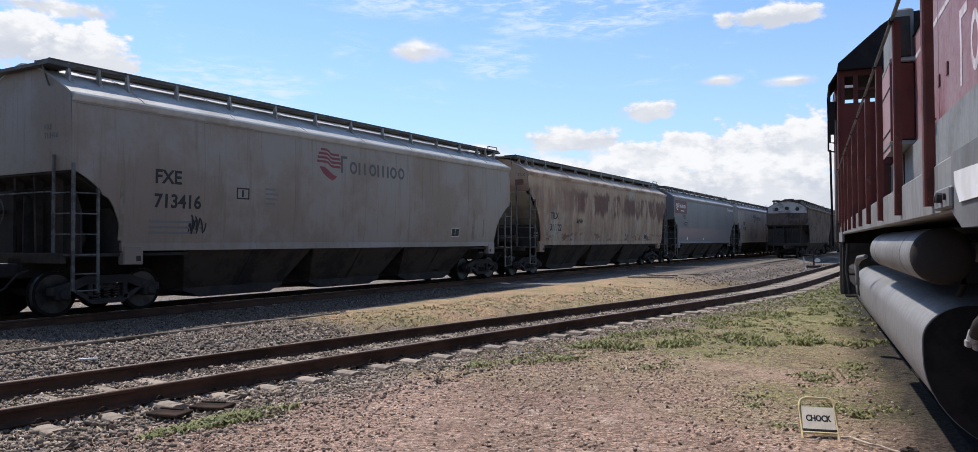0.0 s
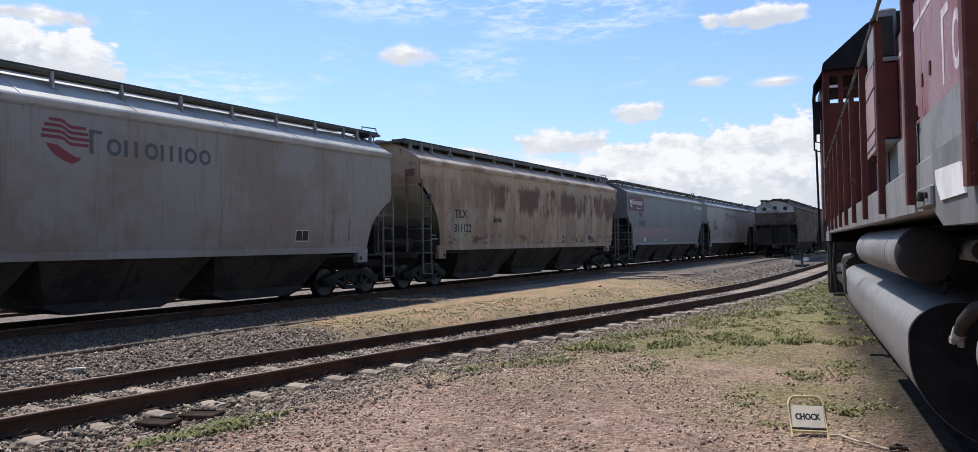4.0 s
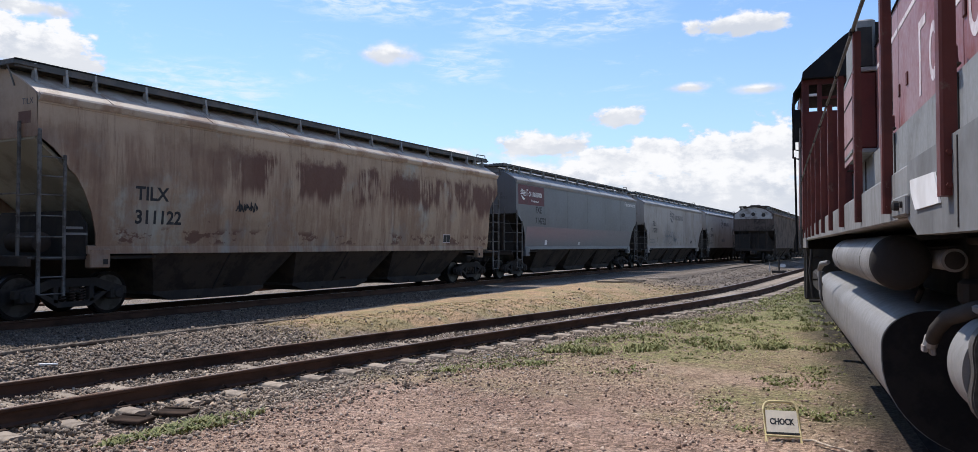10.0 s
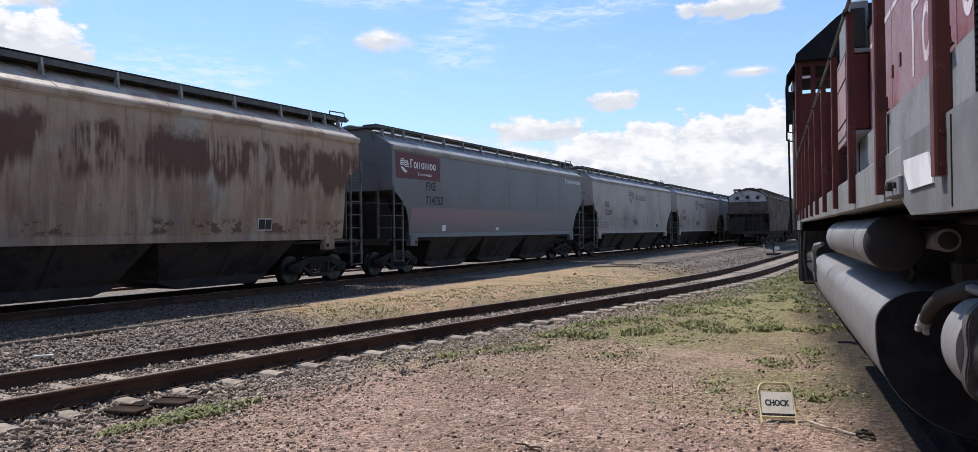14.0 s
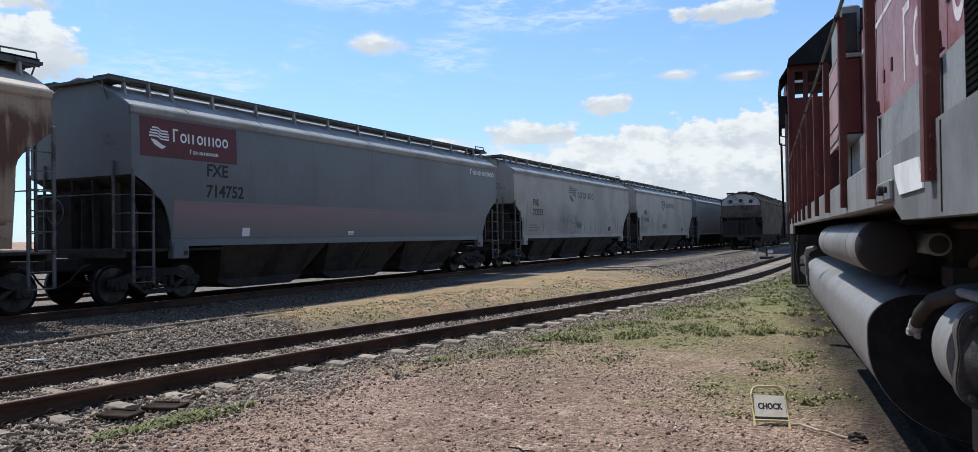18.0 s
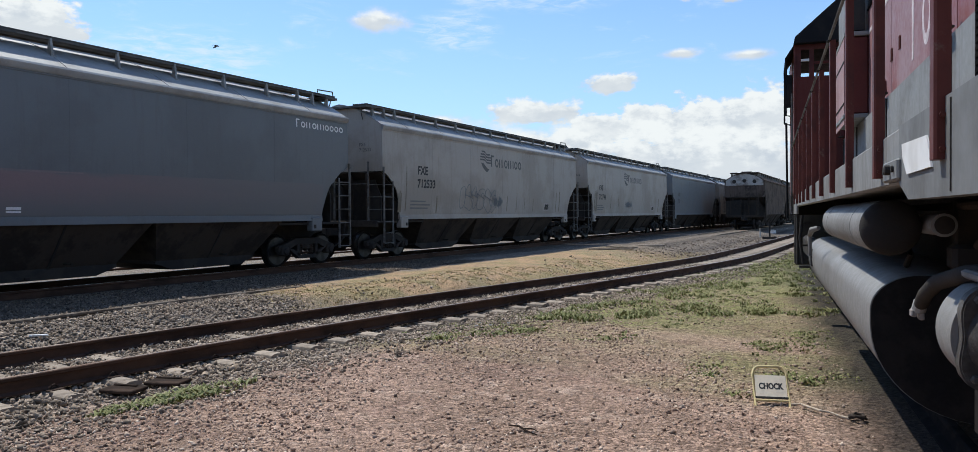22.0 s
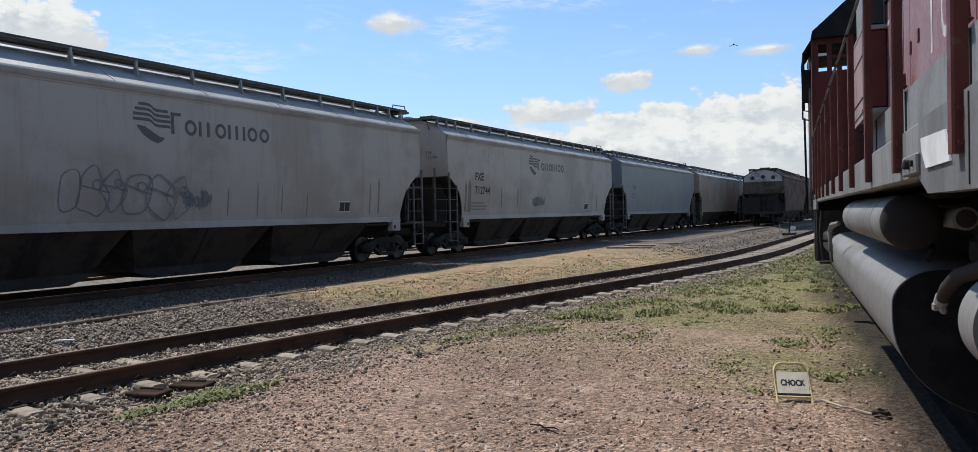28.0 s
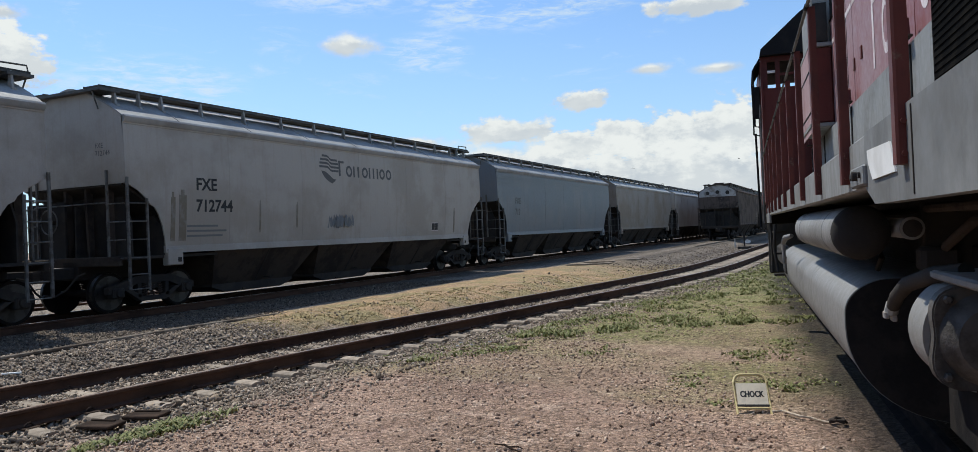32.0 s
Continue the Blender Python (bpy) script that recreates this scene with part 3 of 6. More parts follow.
    col = n.mix(attr("ballast"), dirt, grey)
    col = n.mix(n.math("MULTIPLY", attr("dry"), n.ramp(mid, 0.34, 0.56, 0.62, 1.0)), col, n.mix(n.ramp(n.noise(at, 1.1, 4, 0.6), 0.4, 0.62), (0.400, 0.265, 0.152), (0.290, 0.232, 0.118)))
    col = n.mix(n.math("MULTIPLY", attr("green"), n.ramp(mid, 0.34, 0.56, 0.45, 1.0)), col, (0.200, 0.192, 0.078))
    # painted-in shade and the sooty far bands darken the ground
    col = n.mix(n.math("MULTIPLY", attr("soot_shade"), 0.97), col, (0.026, 0.022, 0.020))
    vor = n.node("ShaderNodeTexVoronoi")
    n.put(vor.inputs["Vector"], at)
    vor.inputs["Scale"].default_value = 26.0
    sepc = n.node("ShaderNodeSeparateColor")
    n.put(sepc.inputs[0], vor.outputs["Color"])
    vor2 = n.node("ShaderNodeTexVoronoi")
    n.put(vor2.inputs["Vector"], at)
    vor2.inputs["Scale"].default_value = 70.0
    sep2 = n.node("ShaderNodeSeparateColor")
    n.put(sep2.inputs[0], vor2.outputs["Color"])
    rough = n.ramp(n.noise(at, 0.7, 4, 0.6), 0.40, 0.58)
    cell = n.mix(n.math("MULTIPLY", n.math("SUBTRACT", 1.0, n.math("MULTIPLY", attr("dry"), 0.85)), n.ramp(rough, 0.0, 1.0, 0.72, 1.15)), (1.0, 1.0, 1.0), n.mix(sepc.outputs[0], (0.56, 0.55, 0.54), (1.45, 1.44, 1.43)))
    cell2 = n.mix(sep2.outputs[0], (0.68, 0.68, 0.68), (1.34, 1.33, 1.32))
    grain = n.mix(1.0, n.mix(fine, (0.74, 0.74, 0.74), (1.46, 1.46, 1.46)), n.mix(1.0, cell, cell2, "MULTIPLY"), "MULTIPLY")
    col = n.mix(1.0, col, grain, "MULTIPLY")
    b = n.node("ShaderNodeBsdfPrincipled")
    n.put(b.inputs["Base Color"], col)
    b.inputs["Roughness"].default_value = 0.95
    b.inputs["Specular IOR Level"].default_value = 0.2
    bp = n.node("ShaderNodeBump")
    bp.inputs["Strength"].default_value, bp.inputs["Distance"].default_value = 0.85, 0.04
    n.put(bp.inputs["Height"], n.math("ADD", n.math("ADD", n.math("MULTIPLY", vor.outputs["Distance"], -0.8), n.math("MULTIPLY", vor2.outputs["Distance"], -0.5)), fine))
    n.put(b.inputs["Normal"], bp.outputs[0])
    out = n.node("ShaderNodeOutputMaterial")
    n.put(out.inputs[0], b.outputs[0])
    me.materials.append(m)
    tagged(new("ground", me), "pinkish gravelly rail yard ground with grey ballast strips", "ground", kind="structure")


build_ground()


# ---- tracks ----
RAIL_PROFILE = [(-0.072, -0.172), (0.072, -0.172), (0.072, -0.160), (0.012, -0.140), (0.010, -0.045), (0.036, -0.034), (0.036, -0.006), (0.028, 0.0),
                (-0.028, 0.0), (-0.036, -0.006), (-0.036, -0.034), (-0.010, -0.045), (-0.012, -0.140), (-0.072, -0.160)]


def swept(profile, line):
    """Pull a cross-section (sideways, up) along a line of points."""
    sh = Shape()
    n = len(profile)
    v = []
    for i, p in enumerate(line):
        a, b = line[max(i - 1, 0)], line[min(i + 1, len(line) - 1)]
        d = Vector((b[0] - a[0], b[1] - a[1], 0)).normalized()
        side = Vector((d.y, -d.x, 0))
        v += [(p[0] + side.x * s, p[1] + side.y * s, p[2] + u) for s, u in profile]
    f = [(i * n + k, i * n + (k + 1) % n, (i + 1) * n + (k + 1) % n, (i + 1) * n + k) for i in range(len(line) - 1) for k in range(n)]
    f += [tuple(range(n - 1, -1, -1)), tuple(range((len(line) - 1) * n, len(line) * n))]
    return sh.add(v, f)


def offset(line, d):
    out = []
    for i, p in enumerate(line):
        a, b = line[max(i - 1, 0)], line[min(i + 1, len(line) - 1)]
        t = Vector((b[0] - a[0], b[1] - a[1], 0)).normalized()
        out.append((p[0] + t.y * d, p[1] - t.x * d, p[2]))
    return out


def sleeper_shape(half=1.25):
    sh = Shape()
    sh.prism([(-0.13, -0.2), (0.13, -0.2), (0.118, -0.05), (0.095, -0.012), (0.05, 0.006), (-0.05, 0.006), (-0.095, -0.012), (-0.118, -0.05)], "x", -half, half)
    return sh


def clip_shape():
    sh = Shape()
    for s in (-0.75, 0.75):
        sh.box(s - 0.17, s + 0.17, -0.08, 0.08, 0.0, 0.014, 0.004)
        for q in (-0.105, 0.105):
            sh.tube([(s + q, -0.05, 0.02), (s + q * 1.1, -0.02, 0.05), (s + q * 0.8, 0.02, 0.05), (s + q * 0.9, 0.05, 0.02)], 0.011, 6)
    return sh


SLEEPER = sleeper_shape().mesh("sleeper", M["concrete"])
CLIPS = clip_shape().mesh("rail_clip", M["plate"])


def track(name, label, line, sleepers, near=False, rail="rail", head="rail_top", sunk=0.0):
    """A track along a centre line at rail-head height; sleepers: where they lie along it."""
    tr = thing(name, label, "railway track", kind="structure")
    for d in (-0.75, 0.75):
        way = [(x, y, z - (sunk * float(step(y, 50.0, 30.0)) if d < 0 else 0.0)) for x, y, z in offset(line, d)]
        r = part("rail", swept(RAIL_PROFILE, way), M[rail], tr)
        part("rail_head", swept([(-0.027, 0.0), (0.027, 0.0), (0.024, 0.003), (-0.024, 0.003)], way), M[head], r)
    ys = [p[1] for p in line]
    for y in sleepers:
        i = int(np.clip(np.searchsorted(ys, y), 1, len(line) - 1))
        a, b = line[i - 1], line[i]
        u = (y - a[1]) / (b[1] - a[1])
        turn = math.degrees(math.atan2(-(b[0] - a[0]), b[1] - a[1])) + random.uniform(-1.2, 1.2)
        s = part("sleeper", SLEEPER, None, tr)
        s.matrix_basis = pose(a[0] + (b[0] - a[0]) * u + random.uniform(-0.03, 0.03), y, a[2] - 0.172 + random.uniform(-0.008, 0.008), random.uniform(-1, 1), random.uniform(-0.6, 0.6), turn)
        if near:
            c = part("rail_clip", CLIPS, None, s)
            c.matrix_basis = pose(0, 0, 0.002)
    return tr


near_line = [(float(near_x(y)), float(y), NEAR_Z) for y in np.arange(-20, 110, 0.8)]
track("near_track", "curving rusty track on concrete sleepers in grey ballast", near_line, np.arange(0.6, 60, 0.62), near=True)
track("train_track", "straight track under the moving hopper train", [(TRAIN_X, y, TRAIN_Z) for y in np.arange(-120, 260, 10.0)], np.arange(2, 110, 0.62))
track("side_track", "half-buried rusty siding beside the train", [(SIDE_X - 1.38 * float(step(y, 50.0, 15.0)), y, SIDE_Z - 0.18 * float(step(y, 11.0, 15.0) * step(y, 52.0, 42.0))) for y in np.arange(-60, 160, 2.0)], [], rail="rail_dusty", head="rail_dusty", sunk=0.13)
track("back_track", "rusty track beyond the train", [(TRAIN_X - 5.2, y, 0.2) for y in np.arange(-60, 200, 10.0)], [])
loco_line = []
for s in np.arange(-14, 75, 2.0):
    p = LOCO_AT @ Vector((0, s, 0))
    bend = 0.0 if s < 30 else 0.0016 * (s - 30) ** 2
    loco_line.append((p.x + bend, p.y, LOCO_Z))
# near-black rails: the shade under the locomotive is put into their colour
track("locomotive_track", "track under the parked locomotive", loco_line, [], rail="grease", head="grease")


# ---- covered hopper cars ----
HALF_W, SILL_Z, EAVE_Z = 1.60, 1.22, 4.00
WHEEL_R = 0.42


def wheelset_mesh():
    sh = Shape()
    sh.tube([(-0.95, 0, 0), (0.95, 0, 0)], 0.075, 12)
    for s in (-1, 1):
        prof = [(0.665, 0.12), (0.665, 0.30), (0.655, 0.37), (0.655, 0.445), (0.685, 0.45), (0.70, WHEEL_R), (0.80, WHEEL_R - 0.006), (0.80, 0.365), (0.775, 0.33), (0.745, 0.17), (0.79, 0.12)]
        sh.lathe([(s * a, r) for a, r in prof], (0, 0, 0), "x", 28)
    return sh.mesh("wheelset", M["wheel_steel"])


def tread_mesh():
    sh = Shape()
    sh.lathe([(-0.044, WHEEL_R - 0.02), (-0.044, WHEEL_R + 0.002), (0.044, WHEEL_R - 0.003), (0.044, WHEEL_R - 0.02)], (0, 0, 0), "x", 28)
    return sh.mesh("tread", M["tread"])


def side_frame_mesh():
    """Cast truck side frame with spring opening and journal boxes, in the y-z plane about the bolster's centre."""
    sh = Shape()
    upper = [(-1.12, 0.40), (-1.12, 0.54), (-0.80, 0.62), (-0.45, 0.74), (0.45, 0.74), (0.80, 0.62), (1.12, 0.54), (1.12, 0.40), (0.72, 0.46), (0.42, 0.58), (-0.42, 0.58), (-0.72, 0.46)]
    sh.prism(upper, "x", -0.07, 0.07)
    lower = [(-0.72, 0.46), (-0.32, 0.20), (0.32, 0.20), (0.72, 0.46), (0.60, 0.47), (0.26, 0.30), (-0.26, 0.30), (-0.60, 0.47)]
    sh.prism(lower, "x", -0.075, 0.075)
    for y in (-0.36, 0.36):
        sh.box(-0.075, 0.075, y - 0.05, y + 0.05, 0.28, 0.60, 0.01)
    for y in (-0.9, 0.9):
        sh.box(-0.11, 0.12, y - 0.14, y + 0.14, 0.30, 0.53, 0.03)
        sh.lathe([(0.12, 0.10), (0.16, 0.085), (0.17, 0.03)], (0, y, 0.42), "x", 12)
    return sh.mesh("side_frame", M["under"])


def spring_mesh():
    sh = Shape()
    for y in (-0.2, 0.0, 0.2):
        pts = [(0.055 * math.cos(k * 1.05), y + 0.07 * math.sin(k * 1.05), 0.31 + 0.0085 * k) for k in range(31)]
        sh.tube(pts, 0.014, 5)
    return sh.mesh("spring", M["under_brown"])


WHEELSET, TREAD, SIDE_FRAME, SPRING = wheelset_mesh(), tread_mesh(), side_frame_mesh(), spring_mesh()


SMALL_CUT = [(0.0, 2.68), (0.30, 2.52), (0.55, 2.33), (0.60, 2.24), (0.72, 2.18), (0.82, 2.04), (0.93, 1.80), (1.01, 1.52), (1.06, SILL_Z)]
TALL_CUT = [(0.0, 3.30), (0.28, 3.10), (0.52, 2.88), (0.57, 2.76), (0.72, 2.64), (0.90, 2.35), (1.06, 1.98), (1.17, 1.58), (1.20, SILL_Z)]


FRONT_CUT = [(0.0, 3.30), (0.17, 3.16), (0.33, 3.02), (0.40, 2.95), (0.53, 2.86), (0.61, 2.75), (0.65, 2.62), (0.66, 1.80), (0.66, SILL_Z)]


def cut_side(hl, cut, front=None):
    """Outline of a side sheet with the stepped cut-outs over the trucks."""
    right = [(hl, EAVE_Z)] + [(hl - a, z) for a, z in front or cut]
    left = [(hl, EAVE_Z)] + [(hl - a, z) for a, z in cut]
    return right + [(-y, z) for y, z in left[::-1]]


def bow(z):
    """How far the curved sides draw in at a height above the rail."""
    return -0.036 * (z - 3.0) ** 2 if z < 3.0 else -0.028 * (z - 3.0) ** 2


def bowed(name, shape, s, mat):
    """A side sheet cut into courses and bent to the curve of the car's side."""
    me = shape.mesh(name, mat)
    bm = bmesh.new()
    bm.from_mesh(me)
    for z in np.arange(1.45, 3.95, 0.2):
        bmesh.ops.bisect_plane(bm, geom=bm.verts[:] + bm.edges[:] + bm.faces[:], plane_co=(0, 0, float(z)), plane_no=(0, 0, 1))
    for v in bm.verts:
        v.co.x += s * bow(v.co.z)
    bm.to_mesh(me)
    bm.free()
    me.shade_smooth()
    me.set_sharp_from_angle(angle=radians(32))
    return me


def roof_arc(x):
    return 4.02 + 0.72 * (1 - (abs(x) / 1.62) ** 1.5)


def hopper_car(length, paint, roof_paint, label, board=0.065, bays=3, cut=SMALL_CUT, slope="under", front=None):
    hl = length / 2
    top_z = cut[0][1]
    car = thing("covered_hopper_car", label, "freight car", group="hopper cars of the train")
    for s in (-1, 1):
        sheet = part("side_sheet", bowed("side_sheet", Shape().prism(cut_side(hl, cut, front), "x", s * (HALF_W - 0.03), s * HALF_W), s, paint), None, car)
        # pressed side sill and light weld seams
        low = HALF_W + bow(1.28)
        sill = [(low - 0.06, 1.36), (low + 0.014, 1.345), (low + 0.03, 1.22), (low + 0.03, 1.20), (low - 0.06, 1.20)]
        part("side_sill", Shape().prism([(s * x, z) for x, z in sill], "y", -hl + 1.03, hl - 1.03), paint, car)
        for k in range(5):
            ys = -hl + 2.9 + (2 * hl - 5.8) * k / 4
            part("weld_seam", bowed("weld_seam", Shape().box(min(s * (HALF_W - 0.004), s * (HALF_W + 0.003)), max(s * (HALF_W - 0.004), s * (HALF_W + 0.003)), ys - 0.012, ys + 0.012, 1.36, 3.90), s, paint), None, sheet)
        part("top_plate", bowed("top_plate", Shape().box(min(s * (HALF_W - 0.01), s * (HALF_W + 0.014)), max(s * (HALF_W - 0.01), s * (HALF_W + 0.014)), -hl + 0.02, hl - 0.02, 3.865, 3.91, 0.004), s, paint), None, car)
        chord = [(HALF_W - 0.05, 3.90), (HALF_W + 0.004, 3.90), (HALF_W + 0.03, 3.93), (HALF_W + 0.05, 4.01), (HALF_W + 0.02, 4.05), (HALF_W - 0.05, 4.05)]
        part("eave_chord", Shape().prism([(s * x, z) for x, z in chord], "y", -hl, hl), roof_paint, car)
        for e in (-1, 1):
            y = e * (hl - 1.27)
            jack = part("jacking_pad", Shape().box(min(s * 1.36, s * 1.545), max(s * 1.36, s * 1.545), y - 0.21, y + 0.21, 0.93, 1.30, 0.02), paint, car)
            part("jack_hole", Shape().box(min(s * 1.540, s * 1.550), max(s * 1.540, s * 1.550), y - 0.10 * e - 0.05, y - 0.10 * e + 0.05, 1.00, 1.10), M["under"], jack)
    xs = np.linspace(-1.62, 1.62, 19)
    arc = [(float(x), roof_arc(x)) for x in xs]
    part("roof", Shape().prism(arc + [(x, z - 0.03) for x, z in arc[::-1]], "y", -hl - 0.01, hl + 0.01), roof_paint, car)
    for k in range(7):
        y = -hl + 1.5 + (2 * hl - 3.0) * k / 6
        part("roof_seam", Shape().prism([(x, z + 0.012) for x, z in arc] + [(x, z - 0.01) for x, z in arc[::-1]], "y", y - 0.02, y + 0.02), roof_paint, car)
    hatch = part("hatch", Shape().prism([(-0.40, 4.60), (-0.38, 4.74), (-0.26, 4.80), (0.26, 4.80), (0.38, 4.74), (0.40, 4.60)], "y", -hl + 0.9, hl - 0.9), roof_paint, car)
    for k in range(7):
        y = -hl + 1.2 + (2 * hl - 2.4) * k / 6
        part("hatch_clamp", Shape().box(-0.40, 0.40, y - 0.03, y + 0.03, 4.76, 4.82, 0.01), M["ladder"], hatch)
    # ends: upright sheet above, sloping floor below it, posts and shear plate over the truck
    for e in (-1, 1):
        y = e * hl
        top = [(x, z - 0.03) for x, z in arc]
        part("end_sheet", Shape().prism([(-1.57, top_z - 0.02), (1.57, top_z - 0.02)] + [(min(max(x, -1.57), 1.57), z) for x, z in top[::-1]], "y", y - e * 0.03, y), paint, car)
        part("slope_sheet" if e < 0 else "front_slope_sheet", Shape().prism([(y - e * 0.02, top_z + 0.02), (y - e * 0.02, top_z - 0.06), (y - e * 2.55, 1.20), (y - e * 2.60, 1.26)], "x", -1.46, 1.46), M[slope] if e < 0 else paint, car)
        part("shear_plate", Shape().box(-1.42, 1.42, min(y + e * 0.05, y - e * 2.6), max(y + e * 0.05, y - e * 2.6), 1.10, 1.16), M["under"], car)
        part("end_sill", Shape().box(-1.45, 1.45, min(y, y + e * 0.10), max(y, y + e * 0.10), 0.98, 1.18, 0.015), M["under_brown"], car)
        for x in (-0.95, -0.32, 0.32, 0.95) if top_z < 3 else ():
            part("end_post", Shape().prism([(y - e * 0.10, 1.16), (y - e * 0.22, 1.16), (y - e * 0.22, 2.50), (y - e * 0.06, 2.60)], "x", x - 0.035, x + 0.035), M["under_brown"], car)
        part("bolster_web", Shape().prism([(-1.45, 1.16), (1.45, 1.16), (1.45, 1.75), (1.2, 2.02), (-1.2, 2.02), (-1.45, 1.75)], "y", y - e * 1.02, y - e * 1.06), M["under"], car)
        # added dark plate, stands in for the shade inside the open end
        if top_z < 3:
            part("end_web", Shape().prism([(-1.28, 1.16), (1.28, 1.16), (1.28, 1.9), (1.05, 2.42), (-1.05, 2.42), (-1.28, 1.9)], "y", y - e * 0.36, y - e * 0.40), M["under"], car)
        if top_z < 3:
            part("end_gusset", Shape().prism([(y - e * 0.04, 1.16), (y - e * 2.3, 1.16), (y - e * 0.06, 2.25)], "x", -0.02, 0.02), M["under"], car)
        # coupler
        cp = part("coupler", Shape().box(-0.11, 0.11, min(y, y + e * 0.62), max(y, y + e * 0.62), 0.72, 0.98, 0.03), M["under"], car)
        part("knuckle", Shape().box(-0.17, 0.15, min(y + e * 0.58, y + e * 0.86), max(y + e * 0.58, y + e * 0.86), 0.70, 1.00, 0.06), M["under_brown"], cp)
        part("draft_sill", Shape().box(-0.24, 0.24, min(y + e * 0.1, y - e * 2.6), max(y + e * 0.1, y - e * 2.6), 0.70, 1.10, 0.02), M["under"], car)
        hose = [(0.45, y + e * 0.1, 0.85), (0.48, y + e * 0.3, 0.80), (0.42, y + e * 0.5, 0.55), (0.32, y + e * 0.7, 0.42), (0.2, y + e * 0.84, 0.46)]
        part("air_hose", Shape().tube(hose, 0.022, 6), M["under"], car)
        # ladders at the corners
        for s in (-1, 1):
            x = s * 1.615
            lad = part("side_ladder", Shape().box(min(x, x + s * 0.05), max(x, x + s * 0.05), y - e * 0.0 - 0.03, y + 0.03, 0.50, top_z + 0.10, 0.008), M["ladder"], car)
            part("ladder_rail", Shape().box(min(x, x + s * 0.05), max(x, x + s * 0.05), y - e * 0.47 - 0.025, y - e * 0.47 + 0.025, 0.45, top_z - 0.32, 0.008), M["ladder"], lad)
            for z in ((2.92, 2.58) if top_z > 3 else ()) + (2.25, 1.88, 1.51, 1.14, 0.80, 0.50):
                part("rung", Shape().tube([(x + s * 0.03, y, z), (x + s * 0.03, y - e * 0.47, z)], 0.014, 6), M["ladder"], lad)
            el = part("end_ladder", Shape().box(min(s * 1.06, s * 1.11), max(s * 1.06, s * 1.11), min(y, y + e * 0.05), max(y, y + e * 0.05), 1.05, top_z + 0.27, 0.008), M["ladder"], car)
            for z in (2.25, 1.88, 1.51, 1.14):
                part("rung", Shape().tube([(s * 1.09, y + e * 0.06, z), (s * 1.62, y + e * 0.06, z)], 0.014, 6), M["ladder"], el)
        part("grab_bar", Shape().tube([(-1.09, y + e * 0.08, 2.28), (1.09, y + e * 0.08, 2.28)], 0.015, 6), M["ladder"], car)
        part("end_platform", Shape().box(-1.12, 1.12, min(y - e * 0.35, y + e * 0.16), max(y - e * 0.35, y + e * 0.16), 4.58, 4.64), M["grating"], car)
        for s in (-1, 1):
            part("platform_brace", Shape().tube([(s * 0.9, y + e * 0.14, 4.58), (s * 0.9, y + e * 0.01, 4.22)], 0.016, 5), M["ladder"], car)
        # added dark panel that shuts out the sky behind the gap between cars
        part("brake_panel", Shape().box(-1.50, -0.28, min(y - e * 0.02, y - e * 0.08), max(y - e * 0.02, y - e * 0.08), 1.16, min(top_z - 0.12, 2.35), 0.01), M["under"], car)
        if e < 0:
            bw = part("brake_wheel", Shape().lathe([(y + 0.0, 0.05), (y - 0.16, 0.05)], (-0.55, 0, 1.95), "y", 10), M["under_brown"], car)
            ring = [(-0.55 + 0.26 * math.cos(k * 0.3307), y - 0.15, 1.95 + 0.26 * math.sin(k * 0.3307)) for k in range(20)]
            part("rim", Shape().tube(ring, 0.014, 6), M["ladder"], bw)
            part("air_reservoir", Shape().lathe([(-0.5, 0.06), (-0.45, 0.19), (0.4, 0.19), (0.45, 0.06)], (0.35, y + 0.62, 1.42), "x", 16), M["under_brown"], car)
        else:
            part("hand_hoop", Shape().tube([(1.0, y - 0.55, 4.66), (1.0, y - 0.55, 4.80), (1.0, y + 0.1, 4.82), (1.0, y + 0.14, 4.62)], 0.018, 6), M["ladder"], car)
    # running boards with brackets
    for s in (-1, 1):
        rb = part("running_board", Shape().box(min(s * 0.62, s * 1.08), max(s * 0.62, s * 1.08), -hl - 0.12, hl + 0.12, 4.66, 4.685), M["grating"], car)
        for x in (0.62, 1.06):
            part("board_edge", Shape().box(min(s * x, s * (x + 0.02)), max(s * x, s * (x + 0.02)), -hl - 0.12, hl + 0.12, 4.69 - board, 4.695), M["grating"], rb)
        ys = [-hl + 0.25, -hl + 0.85, -hl + 1.45] + list(np.linspace(-hl + 2.6, hl - 2.6, 9)) + [hl - 1.45, hl - 0.85, hl - 0.25]
        for y in ys:
            part("bracket", Shape().prism([(s * 0.99, roof_arc(0.99) - 0.01), (s * 1.13, roof_arc(1.13) - 0.01), (s * 1.08, 4.66), (s * 1.04, 4.66)], "y", y - 0.024, y + 0.024), M["bracket_grey"], rb)
            part("bracket_foot", Shape().box(min(s * 0.94, s * 1.17), max(s * 0.94, s * 1.17), y - 0.05, y + 0.05, roof_arc(1.17) - 0.02, roof_arc(1.17) + 0.035, 0.006), M["bracket_grey"], rb)
    # centre sill and hopper bays
    part("centre_sill", Shape().box(-0.22, 0.22, -hl + 2.0, hl - 2.0, 0.80, 1.15, 0.02), M["under"], car)
    span = (2 * hl - 4.9) / bays
